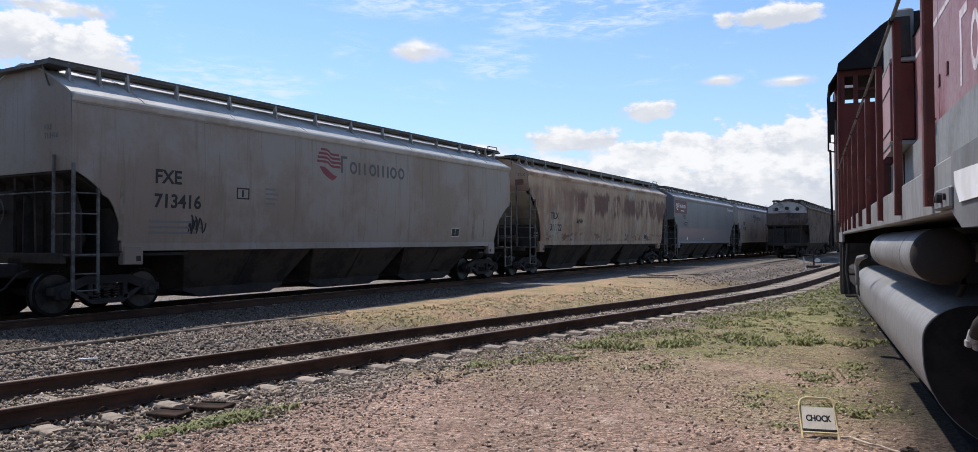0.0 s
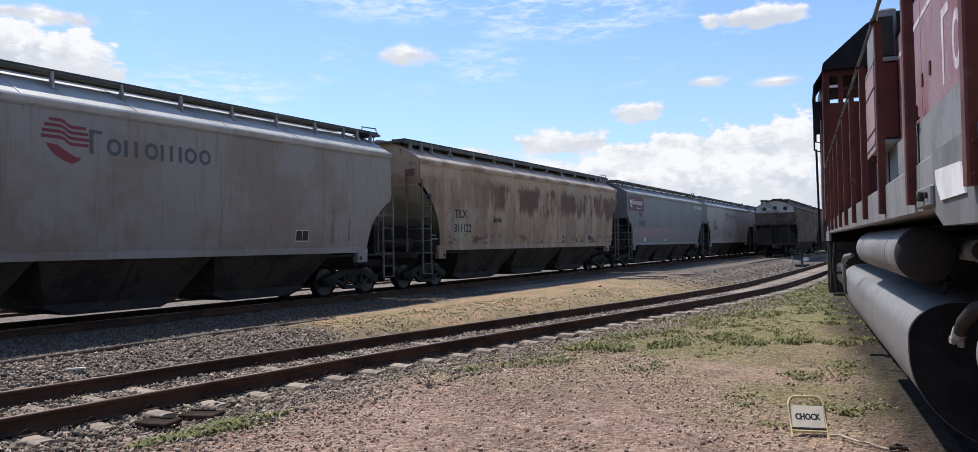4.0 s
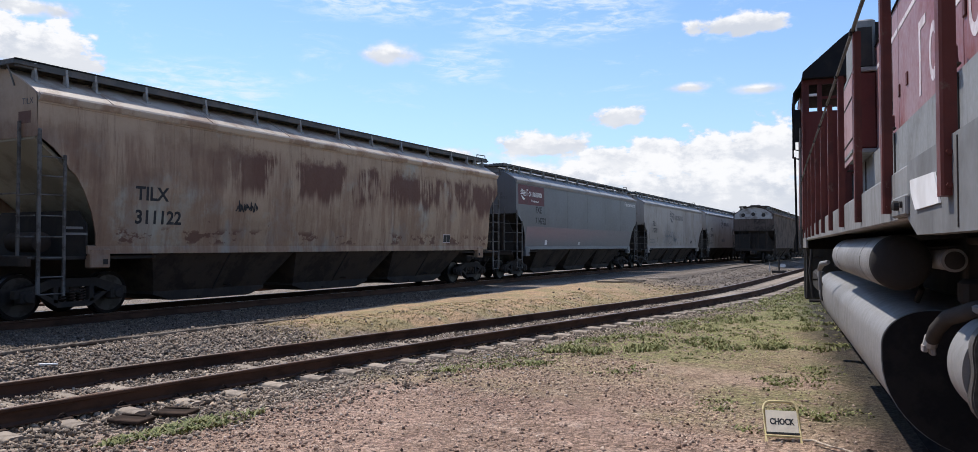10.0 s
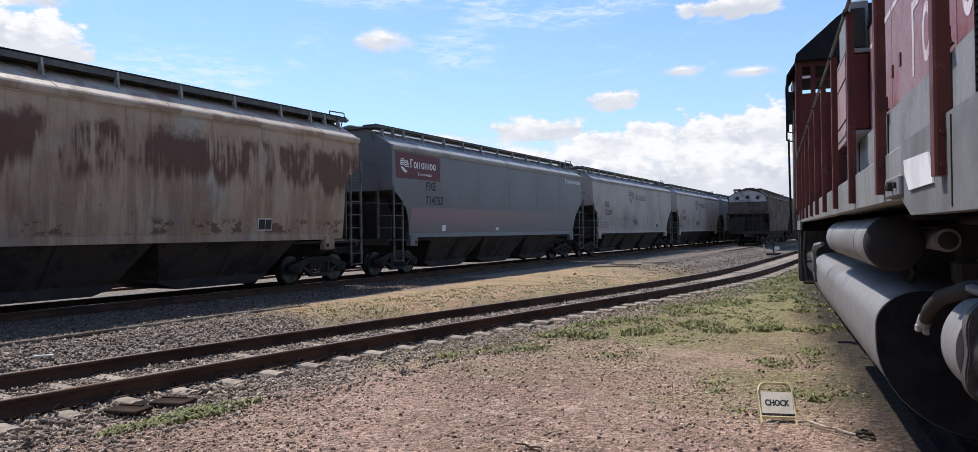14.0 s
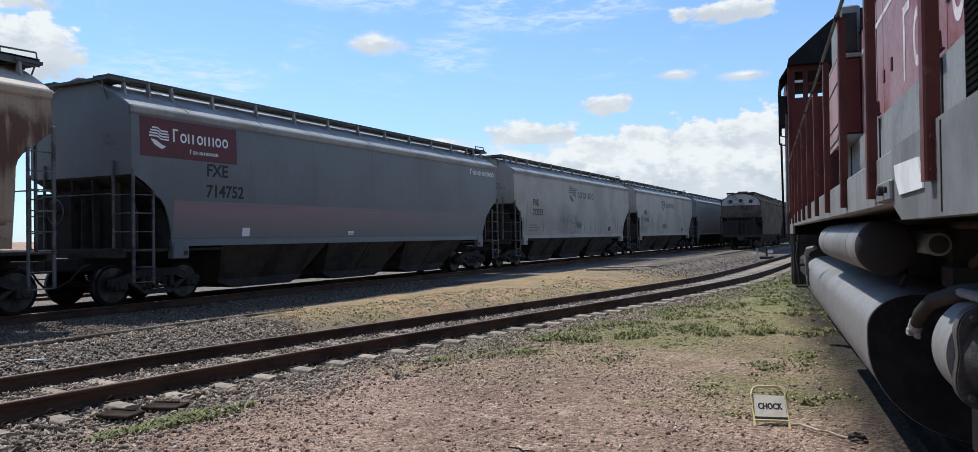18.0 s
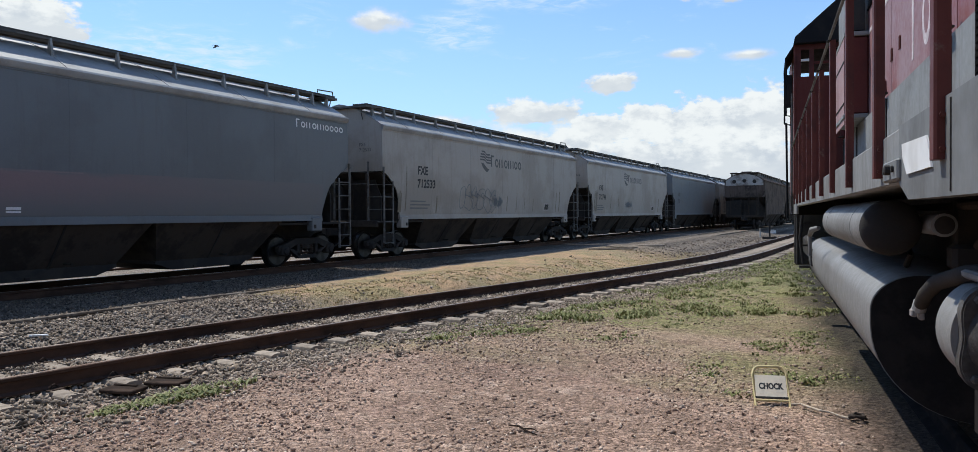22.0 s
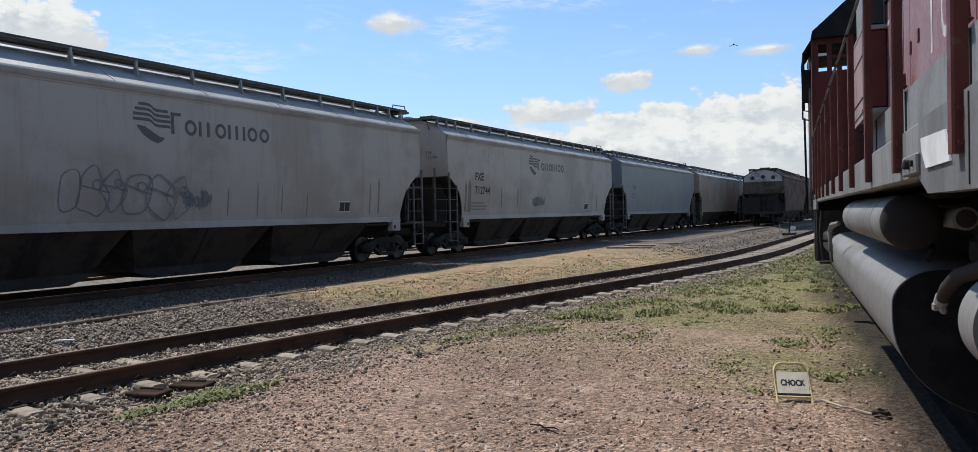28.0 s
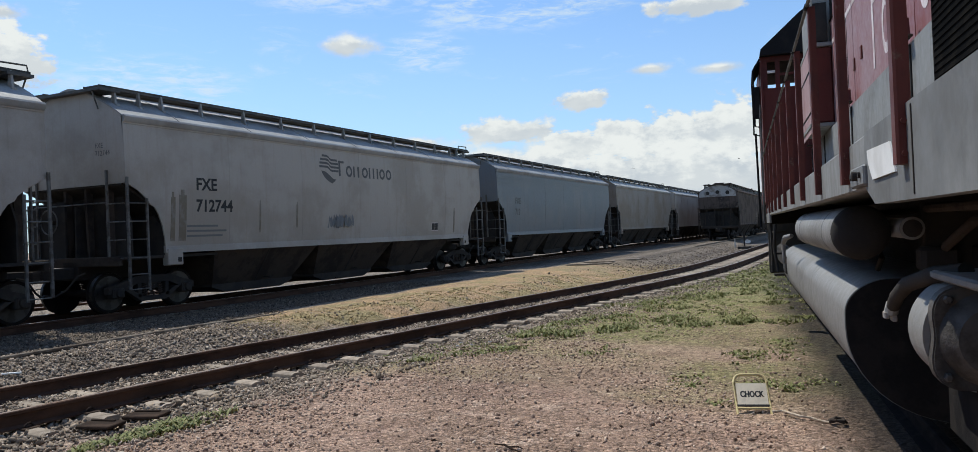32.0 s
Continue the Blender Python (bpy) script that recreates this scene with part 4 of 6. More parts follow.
    for k in range(bays):
        y = -hl + 2.45 + span * (k + 0.5)
        sh = Shape()
        t, b = span / 2 - 0.02, span / 2 * 0.74
        sh.add([(-1.47, y - t, 1.24), (1.47, y - t, 1.24), (1.47, y + t, 1.24), (-1.47, y + t, 1.24), (-0.86, y - b, 0.36), (0.86, y - b, 0.36), (0.86, y + b, 0.36), (-0.86, y + b, 0.36)],
               [(0, 1, 2, 3), (4, 7, 6, 5), (0, 4, 5, 1), (1, 5, 6, 2), (2, 6, 7, 3), (3, 7, 4, 0)])
        bay = part("hopper_bay", sh, M["under_brown"], car)
        part("outlet_gate", Shape().prism([(y - b * 1.02, 0.38), (y - b * 1.02, 0.32), (y - b * 0.70, 0.17), (y + b * 0.70, 0.17), (y + b * 1.02, 0.32), (y + b * 1.02, 0.38)], "x", -0.88, 0.88), M["under"], bay)
        part("gate_frame", Shape().box(-0.92, 0.92, y - 0.45, y - 0.37, 0.20, 0.24), M["under_brown"], bay)
        part("gate_shaft", Shape().tube([(-1.15, y + 0.3, 0.45), (1.15, y + 0.3, 0.45)], 0.02, 6), M["under"], bay)
        for s in (-1, 1):
            part("bay_rib", Shape().prism([(s * 1.48, 1.24), (s * 0.89, 0.36), (s * 0.84, 0.46), (s * 1.38, 1.26)], "y", y - 0.02, y + 0.02), M["under"], bay)
    # trucks
    for e in (-1, 1):
        y = e * (hl - 1.08)
        tk = part("truck", Shape().box(-1.0, 1.0, y - 0.19, y + 0.19, 0.44, 0.68, 0.03), M["under"], car)
        for s in (-1, 1):
            fr = part("side_frame", SIDE_FRAME, None, tk)
            fr.matrix_basis = pose(s * 0.98, y, 0, 0, 0, 0 if s > 0 else 180)
            sp = part("spring", SPRING, None, tk)
            sp.matrix_basis = pose(s * 0.98, y, 0)
        for d in (-0.9, 0.9):
            w = part("wheelset", WHEELSET, None, car)
            w["axle"] = 1
            w.location = (0, y + d, WHEEL_R)
            for s in (-1, 1):
                part("tread", TREAD, None, w).location = (s * 0.75, 0, 0)
    return car


def repaint(car, paint, roof, label):
    for o in car.children_recursive:
        if o.name.split(".")[0] in ("side_sheet", "front_slope_sheet", "side_sill", "jacking_pad", "end_sheet", "weld_seam", "top_plate"):
            o.material_slots[0].link = "OBJECT"
            o.material_slots[0].material = paint
        if o.name.split(".")[0] in ("roof", "roof_seam", "hatch", "eave_chord"):
            o.material_slots[0].link = "OBJECT"
            o.material_slots[0].material = roof
    return tagged(car, label)


SIDE_TURN = Matrix(((0, 0, 1, 0), (1, 0, 0, 0), (0, 1, 0, 0), (0, 0, 0, 1)))


def on_side(car, name, mesh, y, z, label="", proud=0.004):
    """Lay a flat mesh (x right, y up) on the near side of a car, y metres from its rear end."""
    for v in mesh.vertices:
        v.co.z += bow(z + v.co.y)
    ob = part(name, mesh, None, car, label)
    ob.matrix_basis = Matrix.Translation((HALF_W + proud, y, z)) @ SIDE_TURN
    if name == "wordmark":
        tagged(ob, label, kind="stuff")
    return ob


def bar_mesh(rects, mat, name="mark"):
    sh = Shape()
    for x0, x1, y0, y1 in rects:
        rows = [float(v) for v in np.linspace(y0, y1, 2 + int((y1 - y0) / 0.14))]
        sh.prism([(v, 0.002) for v in rows] + [(v, -0.002) for v in rows[::-1]], "x", x0, x1)
    return sh.mesh(name, mat, False)


def emblem_mesh(h, mat):
    """An oval badge: four stepped bars above, a leaf below."""
    sh = Shape()

    def edge(z):
        return 0.54 * h * math.sqrt(max(0.04, 1 - ((z / h - 0.5) / 0.52) ** 2))

    for k in range(4):
        z, t, drop = (0.88 - 0.125 * k) * h, 0.072 * h, 0.125 * h
        w0, w1 = edge(z), edge(z - drop)
        line = [(-w0, z), (-0.12 * h, z), (-0.02 * h, z - 0.25 * drop), (0.06 * h, z - 0.8 * drop), (0.15 * h, z - drop), (w1, z - drop)]
        for a, b in zip(line[:-1], line[1:]):
            sh.add([(a[0], a[1], 0), (b[0], b[1], 0), (b[0], b[1] + t, 0), (a[0], a[1] + t, 0)], [(0, 1, 2, 3)])
    top = [(-0.44, 0.40), (-0.20, 0.37), (0.02, 0.25), (0.20, 0.15), (0.36, 0.13)]
    low = [(-0.41, 0.33), (-0.27, 0.17), (-0.06, 0.05), (0.14, -0.02), (0.28, 0.05)]
    for i in range(4):
        sh.add([(low[i][0] * h, low[i][1] * h, 0), (low[i + 1][0] * h, low[i + 1][1] * h, 0), (top[i + 1][0] * h, top[i + 1][1] * h, 0), (top[i][0] * h, top[i][1] * h, 0)], [(0, 1, 2, 3)])
    return sh.mesh("emblem", mat, False)


# plain shapes in the rhythm of a trade name: tall block, rings, single and triple uprights
RHYTHM = ("tall", "ring", "one", "one", "ring", "three", "ring", "ring")
WIDE = {"tall": 0.95, "ring": 1.05, "one": 0.62, "three": 1.6}


def wordmark_mesh(length, h, mat, count=8):
    """A row of plain upright and rounded shapes that stands for a trade name."""
    sh = Shape()
    kinds = [RHYTHM[k % 8] if k < 8 else "ring" for k in range(count)]
    unit = 1.02 * length / sum(WIDE[k] for k in kinds)
    x = 0.0
    for kind in kinds:
        w = WIDE[kind] * unit
        t = 0.2 * unit
        if kind == "tall":
            sh.box(x, x + t * 1.1, 0, h * 1.38, -0.002, 0.002)
            sh.box(x + t * 1.1, x + 0.75 * w, h * 1.17, h * 1.38, -0.002, 0.002)
        elif kind == "ring":
            out = [(x + 0.42 * w + 0.42 * w * math.cos(a), h / 2 + h * 0.52 * math.sin(a)) for a in np.linspace(0, 6.2832, 19)[:-1]]
            inn = [(x + 0.42 * w + 0.23 * w * math.cos(a), h / 2 + h * 0.30 * math.sin(a)) for a in np.linspace(0, 6.2832, 19)[:-1]]
            sh.add([(*p, 0.002) for p in out] + [(*p, 0.002) for p in inn], [(i, (i + 1) % 18, 18 + (i + 1) % 18, 18 + i) for i in range(18)])
        else:
            for q in range(3 if kind == "three" else 1):
                sh.box(x + q * 0.38 * w, x + q * 0.38 * w + t, 0, h, -0.002, 0.002)
        x += w
    return sh.mesh("wordmark", mat, False)


LEN_A, LEN_B = 16.48, 17.80
first = hopper_car(LEN_A, M["grey_paint"], M["roof_grey"], "weathered light grey covered hopper car rolling on the track")
tan_car = hopper_car(LEN_B, M["tan_paint"], M["roof_tan"], "tan covered hopper car streaked with brown rust", board=0.15, cut=TALL_CUT, slope="slope_olive", front=FRONT_CUT)
# rear end of each car along the track at the start
CARS = [("grey_paint", "roof_grey", -10.05, "light grey covered hopper car at the head of the train"), (None, None, 8.14, ""), (None, None, 26.15, ""),
        ("slate_paint", "roof_dull", 45.60, "dark slate covered hopper car with a faded red panel"),
        ("mid_paint", "roof_dull", 63.75, "pale grey covered hopper car with faint sprayed scrawl"),
        ("pale_paint", "roof_dull", 81.90, "pale grey covered hopper car with black stencilled marks"),
        ("blue_paint", "roof_dull", 100.05, "blue-grey covered hopper car with a ribbed upper side"),
        ("grey_paint", "roof_grey", 118.2, "weathered light grey covered hopper car in the line"), ("pale_paint", "roof_grey", 136.35, "pale grey covered hopper car in the line"),
        ("slate_paint", "roof_grey", 154.5, "dark slate covered hopper car in the line"), ("grey_paint", "roof_grey", 172.65, "weathered light grey covered hopper car in the line")]
train = []
for i, (paint, roof, y, label) in enumerate(CARS):
    if i == 1:
        car, length = first, LEN_A
    elif i == 2:
        car, length = tan_car, LEN_B
    else:
        car, length = repaint(copy_thing(first, pose(0, 0, 0)), M[paint], M[roof], label), LEN_A
    car.location = (TRAIN_X, y + length / 2, TRAIN_Z)
    train.append((car, y + length / 2))

# lettering and marks, metres from the middle of each car
HA, HB = LEN_A / 2, LEN_B / 2


def stencil(car, half, y, z, mark, number, mat=None, size=0.26, gap=0.48):
    mat = mat or M["black_mark"]
    on_side(car, "lettering", letters(mark, size, mat, bold=0.010), -half + y, z + gap)
    on_side(car, "lettering", letters(number, size, mat, bold=0.010), -half + y, z)


def placard(car, half, y, z):
    """Small black data panel with white lines."""
    on_side(car, "data_panel", bar_mesh([(0, 0.46, 0, 0.29)], M["dusty_white"]), -half + y, z, "black and white data panel")
    on_side(car, "data_panel", bar_mesh([(0.02, 0.22, 0.025, 0.265), (0.24, 0.44, 0.025, 0.265)], M["black_mark"]), -half + y, z, proud=0.009)


def small_print(car, half, y, z, w, rows):
    on_side(car, "small_print", bar_mesh([(0, w * (0.7 + 0.3 * ((k * 37) % 10) / 10), -k * 0.11, -k * 0.11 + 0.045) for k in range(rows)], M["faint_mark"]), -half + y, z)


def scrawl(car, half, y, z, w, h, seed, r=0.02, mat=None, loops=False):
    """Loops and strokes of spray paint that spell nothing."""
    rnd = random.Random(seed)
    sh = Shape()
    x, k, pts = 0.0, 0, []
    while x < w:
        pts.append((x, h * (rnd.uniform(0.5, 1.0) if k % 2 else rnd.uniform(0.0, 0.4))))
        x += h * rnd.uniform(-0.13, 0.24)
        k += 1
    line = []
    for a, b in zip(pts[:-1], pts[1:]):
        line += [(a[0] + (b[0] - a[0]) * u + 0.07 * h * math.sin(3.14 * u), a[1] + (b[1] - a[1]) * (3 * u * u - 2 * u**3)) for u in (0, 0.25, 0.5, 0.75)]
    if loops:
        # swollen closed shapes side by side, each with a small loop inside
        line, x = [], 0.0
        while x < w - 0.2 * h:
            rx, rz = h * rnd.uniform(0.22, 0.36), h * rnd.uniform(0.38, 0.52)
            cx, cz, p, q = x + rx, h * rnd.uniform(0.42, 0.55), rnd.uniform(0, 6.28), rnd.randint(2, 4)
            line += [(cx + rx * (1 + 0.22 * math.sin(q * k * 0.21 + p)) * math.cos(k * 0.21), cz + rz * (1 + 0.16 * math.cos(q * k * 0.21 + p)) * math.sin(k * 0.21)) for k in range(32)]
            if rnd.random() < 0.7:
                line += [(cx + 0.1 * h + 0.3 * rx * math.cos(k * 0.4), cz + 0.15 * h + 0.2 * rz * math.sin(k * 0.4)) for k in range(17)]
            x += rx * rnd.uniform(1.5, 2.0)
    wide = [r * rnd.uniform(0.6, 1.1) for p in line]
    edge = []
    for i, p in enumerate(line):
        a, b = line[max(i - 1, 0)], line[min(i + 1, len(line) - 1)]
        ln = math.hypot(b[0] - a[0], b[1] - a[1]) or 1
        nx, ny = -(b[1] - a[1]) / ln * wide[i], (b[0] - a[0]) / ln * wide[i]
        edge += [(p[0] + nx, p[1] + ny, 0.0002 * i), (p[0] - nx, p[1] - ny, 0.0002 * i)]
    sh.add(edge, [(2 * i, 2 * i + 1, 2 * i + 3, 2 * i + 2) for i in range(len(line) - 1)])
    on_side(car, "scrawl", sh.mesh("scrawl", mat or M["graffiti"], False), -half + y, z)


c1, c2, c3, c4, c5, c6 = (train[i][0] for i in range(1, 7))
stencil(c1, HA, 1.68, 2.06, "FXE", "713416")
on_side(c1, "emblem", emblem_mesh(0.82, M["red_mark"]), -HA + 6.75, 2.94)
on_side(c1, "wordmark", wordmark_mesh(2.78, 0.32, M["grey_mark"]), -HA + 7.2, 3.15)
scrawl(c1, HA, 2.49, 1.49, 0.5, 0.44, 3, 0.02, M["black_mark"])
on_side(c1, "lightning_mark", bar_mesh([(0, 0.36, 0, 0.03), (0, 0.03, 0, 0.25), (0.33, 0.36, 0, 0.25), (0, 0.36, 0.22, 0.25), (0.15, 0.2, 0.05, 0.2)], M["black_mark"]), -HA + 3.75, 2.31)
small_print(c1, HA, 1.6, 1.75, 1.4, 3)
small_print(c1, HA, 4.6, 2.55, 0.42, 4)
placard(c1, HA, 12.6, 1.51)
stencil(c2, HB, 1.98, 1.80, "TILX", "311122", gap=0.47)
scrawl(c2, HB, 4.61, 2.12, 0.66, 0.27, 8, 0.018, M["black_mark"])
small_print(c2, HB, 0.55, 1.66, 0.5, 2)
placard(c2, HB, 13.88, 1.45)
on_side(c3, "red_panel", bar_mesh([(0, 2.62, 0, 0.80)], M["panel_red"]), -HA + 0.20, 3.05, "faded dark red panel with white wordmark")
on_side(c3, "emblem", emblem_mesh(0.46, M["white_mark"]), -HA + 0.66, 3.23, proud=0.010)
on_side(c3, "wordmark", wordmark_mesh(1.54, 0.20, M["white_mark"]), -HA + 1.01, 3.40, proud=0.010)
on_side(c3, "wordmark", wordmark_mesh(0.8, 0.07, M["white_mark"], 10), -HA + 1.45, 3.18, proud=0.010)
stencil(c3, HA, 1.91, 2.28, "FXE", "714752", gap=0.46)
on_side(c3, "lower_band", bar_mesh([(1.05, 2 * HA - 1.05, 0, 0.80)], M["pink_band"]), -HA, 1.375, "dull pink band along the lower side", 0.003)
on_side(c3, "band_edge", bar_mesh([(1.05, 8.5, 0, 0.025)], M["band_line"]), -HA, 2.14, "pale pink line", 0.0045)
on_side(c3, "wordmark", wordmark_mesh(1.9, 0.15, M["white_mark"], 10), -HA + 14.36, 3.60)
on_side(c3, "sticker", bar_mesh([(0, 0.24, 0, 0.2)], M["white_mark"]), -HA + 3.05, 1.40)
on_side(c3, "sticker", bar_mesh([(0, 0.26, 0, 0.03), (0, 0.26, 0.05, 0.1)], M["white_mark"]), -HA + 7.1, 1.42)
small_print(c3, HA, 4.2, 2.6, 0.42, 3)
for c in (c4, c5):
    on_side(c, "emblem", emblem_mesh(0.82, M["grey_mark"]), -HA + 6.75, 2.94)
    on_side(c, "wordmark", wordmark_mesh(2.78, 0.32, M["grey_mark"]), -HA + 7.2, 3.15)
    small_print(c, HA, 1.6, 1.75, 1.3, 3)
    placard(c, HA, 12.57, 1.50)
stencil(c4, HA, 1.96, 2.22, "FXE", "712533", gap=0.42)
stencil(c5, HA, 1.85, 2.10, "FXE", "712744")
scrawl(c4, HA, 4.75, 1.42, 2.55, 0.98, 11, 0.016, loops=True)
scrawl(c4, HA, 7.53, 1.62, 0.7, 0.45, 12, 0.020)
scrawl(c4, HA, 7.58, 1.58, 0.62, 0.42, 15, 0.016)
scrawl(c5, HA, 6.66, 1.66, 1.15, 0.39, 14, 0.028)
for c, spots in ((c1, ((0.95, 1.40, 0.10, 1.0), (13.9, 1.40, 0.14, 0.9), (14.6, 1.5, 0.07, 0.6))), (c4, ((1.30, 1.45, 0.05, 1.25), (0.9, 1.42, 0.18, 0.6), (3.2, 1.40, 0.06, 0.5), (8.7, 1.45, 0.03, 0.55), (9.6, 1.42, 0.03, 0.7), (10.4, 1.5, 0.025, 0.6), (11.3, 1.42, 0.03, 0.5), (13.9, 1.42, 0.05, 0.8), (14.3, 1.45, 0.07, 0.9))),
                 (c5, ((1.15, 1.45, 0.12, 0.95), (1.38, 1.45, 0.20, 1.0), (3.9, 1.6, 0.05, 0.7), (5.3, 1.7, 0.06, 0.6), (14.2, 1.42, 0.10, 0.8)))):
    for y, z, w, h in spots:
        on_side(c, "drip_stain", bar_mesh([(0, w, 0, h), (w * 0.25, w * 0.7, h, h * 1.12)], M["drip"], "drip_stain"), -HA + y, z, "brown drip stain", 0.0025)
stencil(c6, HA, 1.85, 2.10, "FXE", "712", M["grey_mark"])
for z in (3.45, 3.62, 3.72):
    on_side(c6, "side_rib", bar_mesh([(0.1, 2 * HA - 0.1, 0, 0.05)], M["blue_paint"]), -HA, z, proud=0.02)
NUMBERS = {1: "713416", 3: "714752", 4: "712533", 5: "712744"}
for i in NUMBERS:
    for text, z in (("FXE", 3.42), (NUMBERS[i], 3.26)):
        part("corner_stencil", letters(text, 0.10, M["grey_mark"]), None, train[i][0]).matrix_basis = pose(0.75, -HA - 0.003, z, 90, 0, 0)

part("corner_stencil", letters("TILX", 0.11, M["grey_mark"]), None, c2).matrix_basis = pose(1.12, -HB - 0.003, 3.86, 90, 0, 0)
part("rust_patch", Shape().box(1.02, 1.38, -HB - 0.004, -HB - 0.001, 3.52, 3.74), M["slope_rust"], c2, "reddish brown patch on the end")
# string of dark cars standing on the siding
for y in (66.0, 84.2):
    car = repaint(copy_thing(first, pose(SIDE_X, y + HA, SIDE_Z)), M["rust_car"], M["rust_car"], "dark rusty covered hopper car standing on the siding")
    for o in list(car.children_recursive):
        if o.name.split(".")[0] in ("lettering", "emblem", "wordmark", "scrawl", "small_print", "data_panel", "corner_stencil"):
            bpy.data.objects.remove(o)
    for o in car.children_recursive:
        if o.type == "MESH" and o.material_slots and o.material_slots[0].material in (M["ladder"], M["grating"], M["tread"]):
            o.material_slots[0].link = "OBJECT"
            o.material_slots[0].material = M["under_brown"]
    tagged(car, group="cars on the siding")
    if y < 70:
        cap = part("end_cap", Shape().prism([(-1.50, 3.62), (1.50, 3.62), (1.46, 4.02), (0.9, 4.40), (0, 4.62), (-0.9, 4.40), (-1.46, 4.02)], "y", -HA - 0.045, -HA - 0.036), M["old_white"], car, "pale worn top of the end")
        for x in (-0.8, 0.0, 0.8):
            part("opening", Shape().lathe([(-HA - 0.055, 0.16), (-HA - 0.044, 0.16)], (x, 0, 4.0 - 0.08 * abs(x)), "y", 12), M["under"], cap)


# ---- locomotive ----
loco = thing("locomotive", "dusty red and grey diesel locomotive parked beside the track", "locomotive", LOCO_AT)
SIDE = -1.55        # outer face of its near side; the eye is 0.37 outside it, 1.45 above its rails


def lbox(name, x0, x1, y0, y1, z0, z1, mat, c=0.01, parent=None, label=""):
    return part(name, Shape().box(x0, x1, y0, y1, z0, z1, c), M[mat], parent or loco, label)


def ltube(name, pts, r, mat, parent=None, seg=8, label=""):
    return part(name, Shape().tube(pts, r, seg), M[mat], parent or loco, label)


# frame, side sill and deck
lbox("frame", -0.9, 0.9, -5.0, 16.5, 1.05, 1.55, "under")
lbox("deck", SIDE + 0.06, 1.55, -5.0, 13.0, 1.64, 1.70, "loco_grey")
lbox("side_sill", SIDE, SIDE + 0.06, 2.62, 13.0, 1.53, 1.70, "loco_grey", 0.006)
skirt = part("skirt_panel", Shape().prism([(-5.0, 1.48), (2.44, 1.48), (2.60, 1.53), (2.60, 1.70), (-5.0, 1.70)], "x", SIDE - 0.006, SIDE + 0.05), M["skirt_grey"], loco)
lbox("panel_joint", SIDE - 0.0085, SIDE - 0.005, 1.90, 1.906, 1.49, 1.69, "under", 0.0, skirt)
lbox("far_sill", 1.49, 1.55, -5.0, 13.0, 1.53, 1.70, "loco_grey")
part("white_sheet", Shape().prism([(2.09, 1.552), (2.43, 1.55), (2.50, 1.60), (2.515, 1.640), (2.15, 1.632), (2.11, 1.59)], "x", SIDE - 0.012, SIDE - 0.007), M["paper"], loco, "plain white sheet stuck on the sill")
jb = lbox("junction_box", SIDE - 0.018, SIDE, 2.56, 2.86, 1.54, 1.605, "skirt_grey", 0.006)
for y in (2.62, 2.80):
    part("bolt", Shape().lathe([(SIDE - 0.026, 0.010), (SIDE - 0.019, 0.010)], (0, y, 1.575), "x", 8), M["under"], jb)
part("connector", Shape().lathe([(SIDE - 0.035, 0.010), (SIDE - 0.032, 0.016), (SIDE - 0.018, 0.016)], (0, 2.70, 1.575), "x", 10), M["under"], jb)

# long hood: grey doors below, red above
HOOD = -0.80
lbox("hood_core", HOOD + 0.05, 0.80, -5.0, 13.0, 1.70, 3.85, "loco_grey", 0.0)
GREY_TOP = 2.56
edges = [-5.0, 2.75, 5.62, 8.42, 11.05, 12.9]
for a, b in zip(edges[:-1], edges[1:]):
    low = lbox("lower_door", HOOD - 0.05, HOOD + 0.05, a + 0.02, b - 0.02, 1.70, GREY_TOP, "loco_grey", 0.008)
    up = lbox("upper_door", HOOD, HOOD + 0.05, a + 0.008, b - 0.008, GREY_TOP + 0.004, 3.85, "loco_red", 0.006)
    lbox("latch", HOOD - 0.13, HOOD - 0.048, b - 0.17, b - 0.02, GREY_TOP + 0.015, GREY_TOP + 0.032, "under_brown", 0.004, low)
    part("latch_grip", Shape().prism([(b - 0.12, GREY_TOP + 0.032), (b - 0.02, GREY_TOP + 0.032), (b - 0.01, GREY_TOP + 0.10), (b - 0.05, GREY_TOP + 0.17), (b - 0.09, GREY_TOP + 0.15), (b - 0.10, GREY_TOP + 0.08)], "x", HOOD - 0.10, HOOD - 0.052), M["deep_red"], low)
    lbox("door_strip", HOOD - 0.062, HOOD - 0.05, b - 0.10, b - 0.055, 1.98, GREY_TOP - 0.02, "under", 0.003, low)
    lbox("door_edge", HOOD - 0.060, HOOD - 0.05, b - 0.04, b - 0.012, 1.90, GREY_TOP - 0.01, "tank_grey", 0.003, low)
    lbox("hinge", HOOD - 0.014, HOOD, b - 0.10, b - 0.02, 2.90, 3.02, "post_red", 0.004, up)
    lbox("hinge", HOOD - 0.014, HOOD, b - 0.58, b - 0.50, 2.92, 3.04, "post_red", 0.004, up)
    lbox("door_gap", HOOD - 0.003, HOOD, b - 2.20, b - 2.18, GREY_TOP + 0.02, 3.82, "grease", 0.0, up)
    lbox("white_stripe", HOOD - 0.004, HOOD, a + 0.02, b - 0.02, 3.55, 3.60, "dusty_white", 0.0, up)
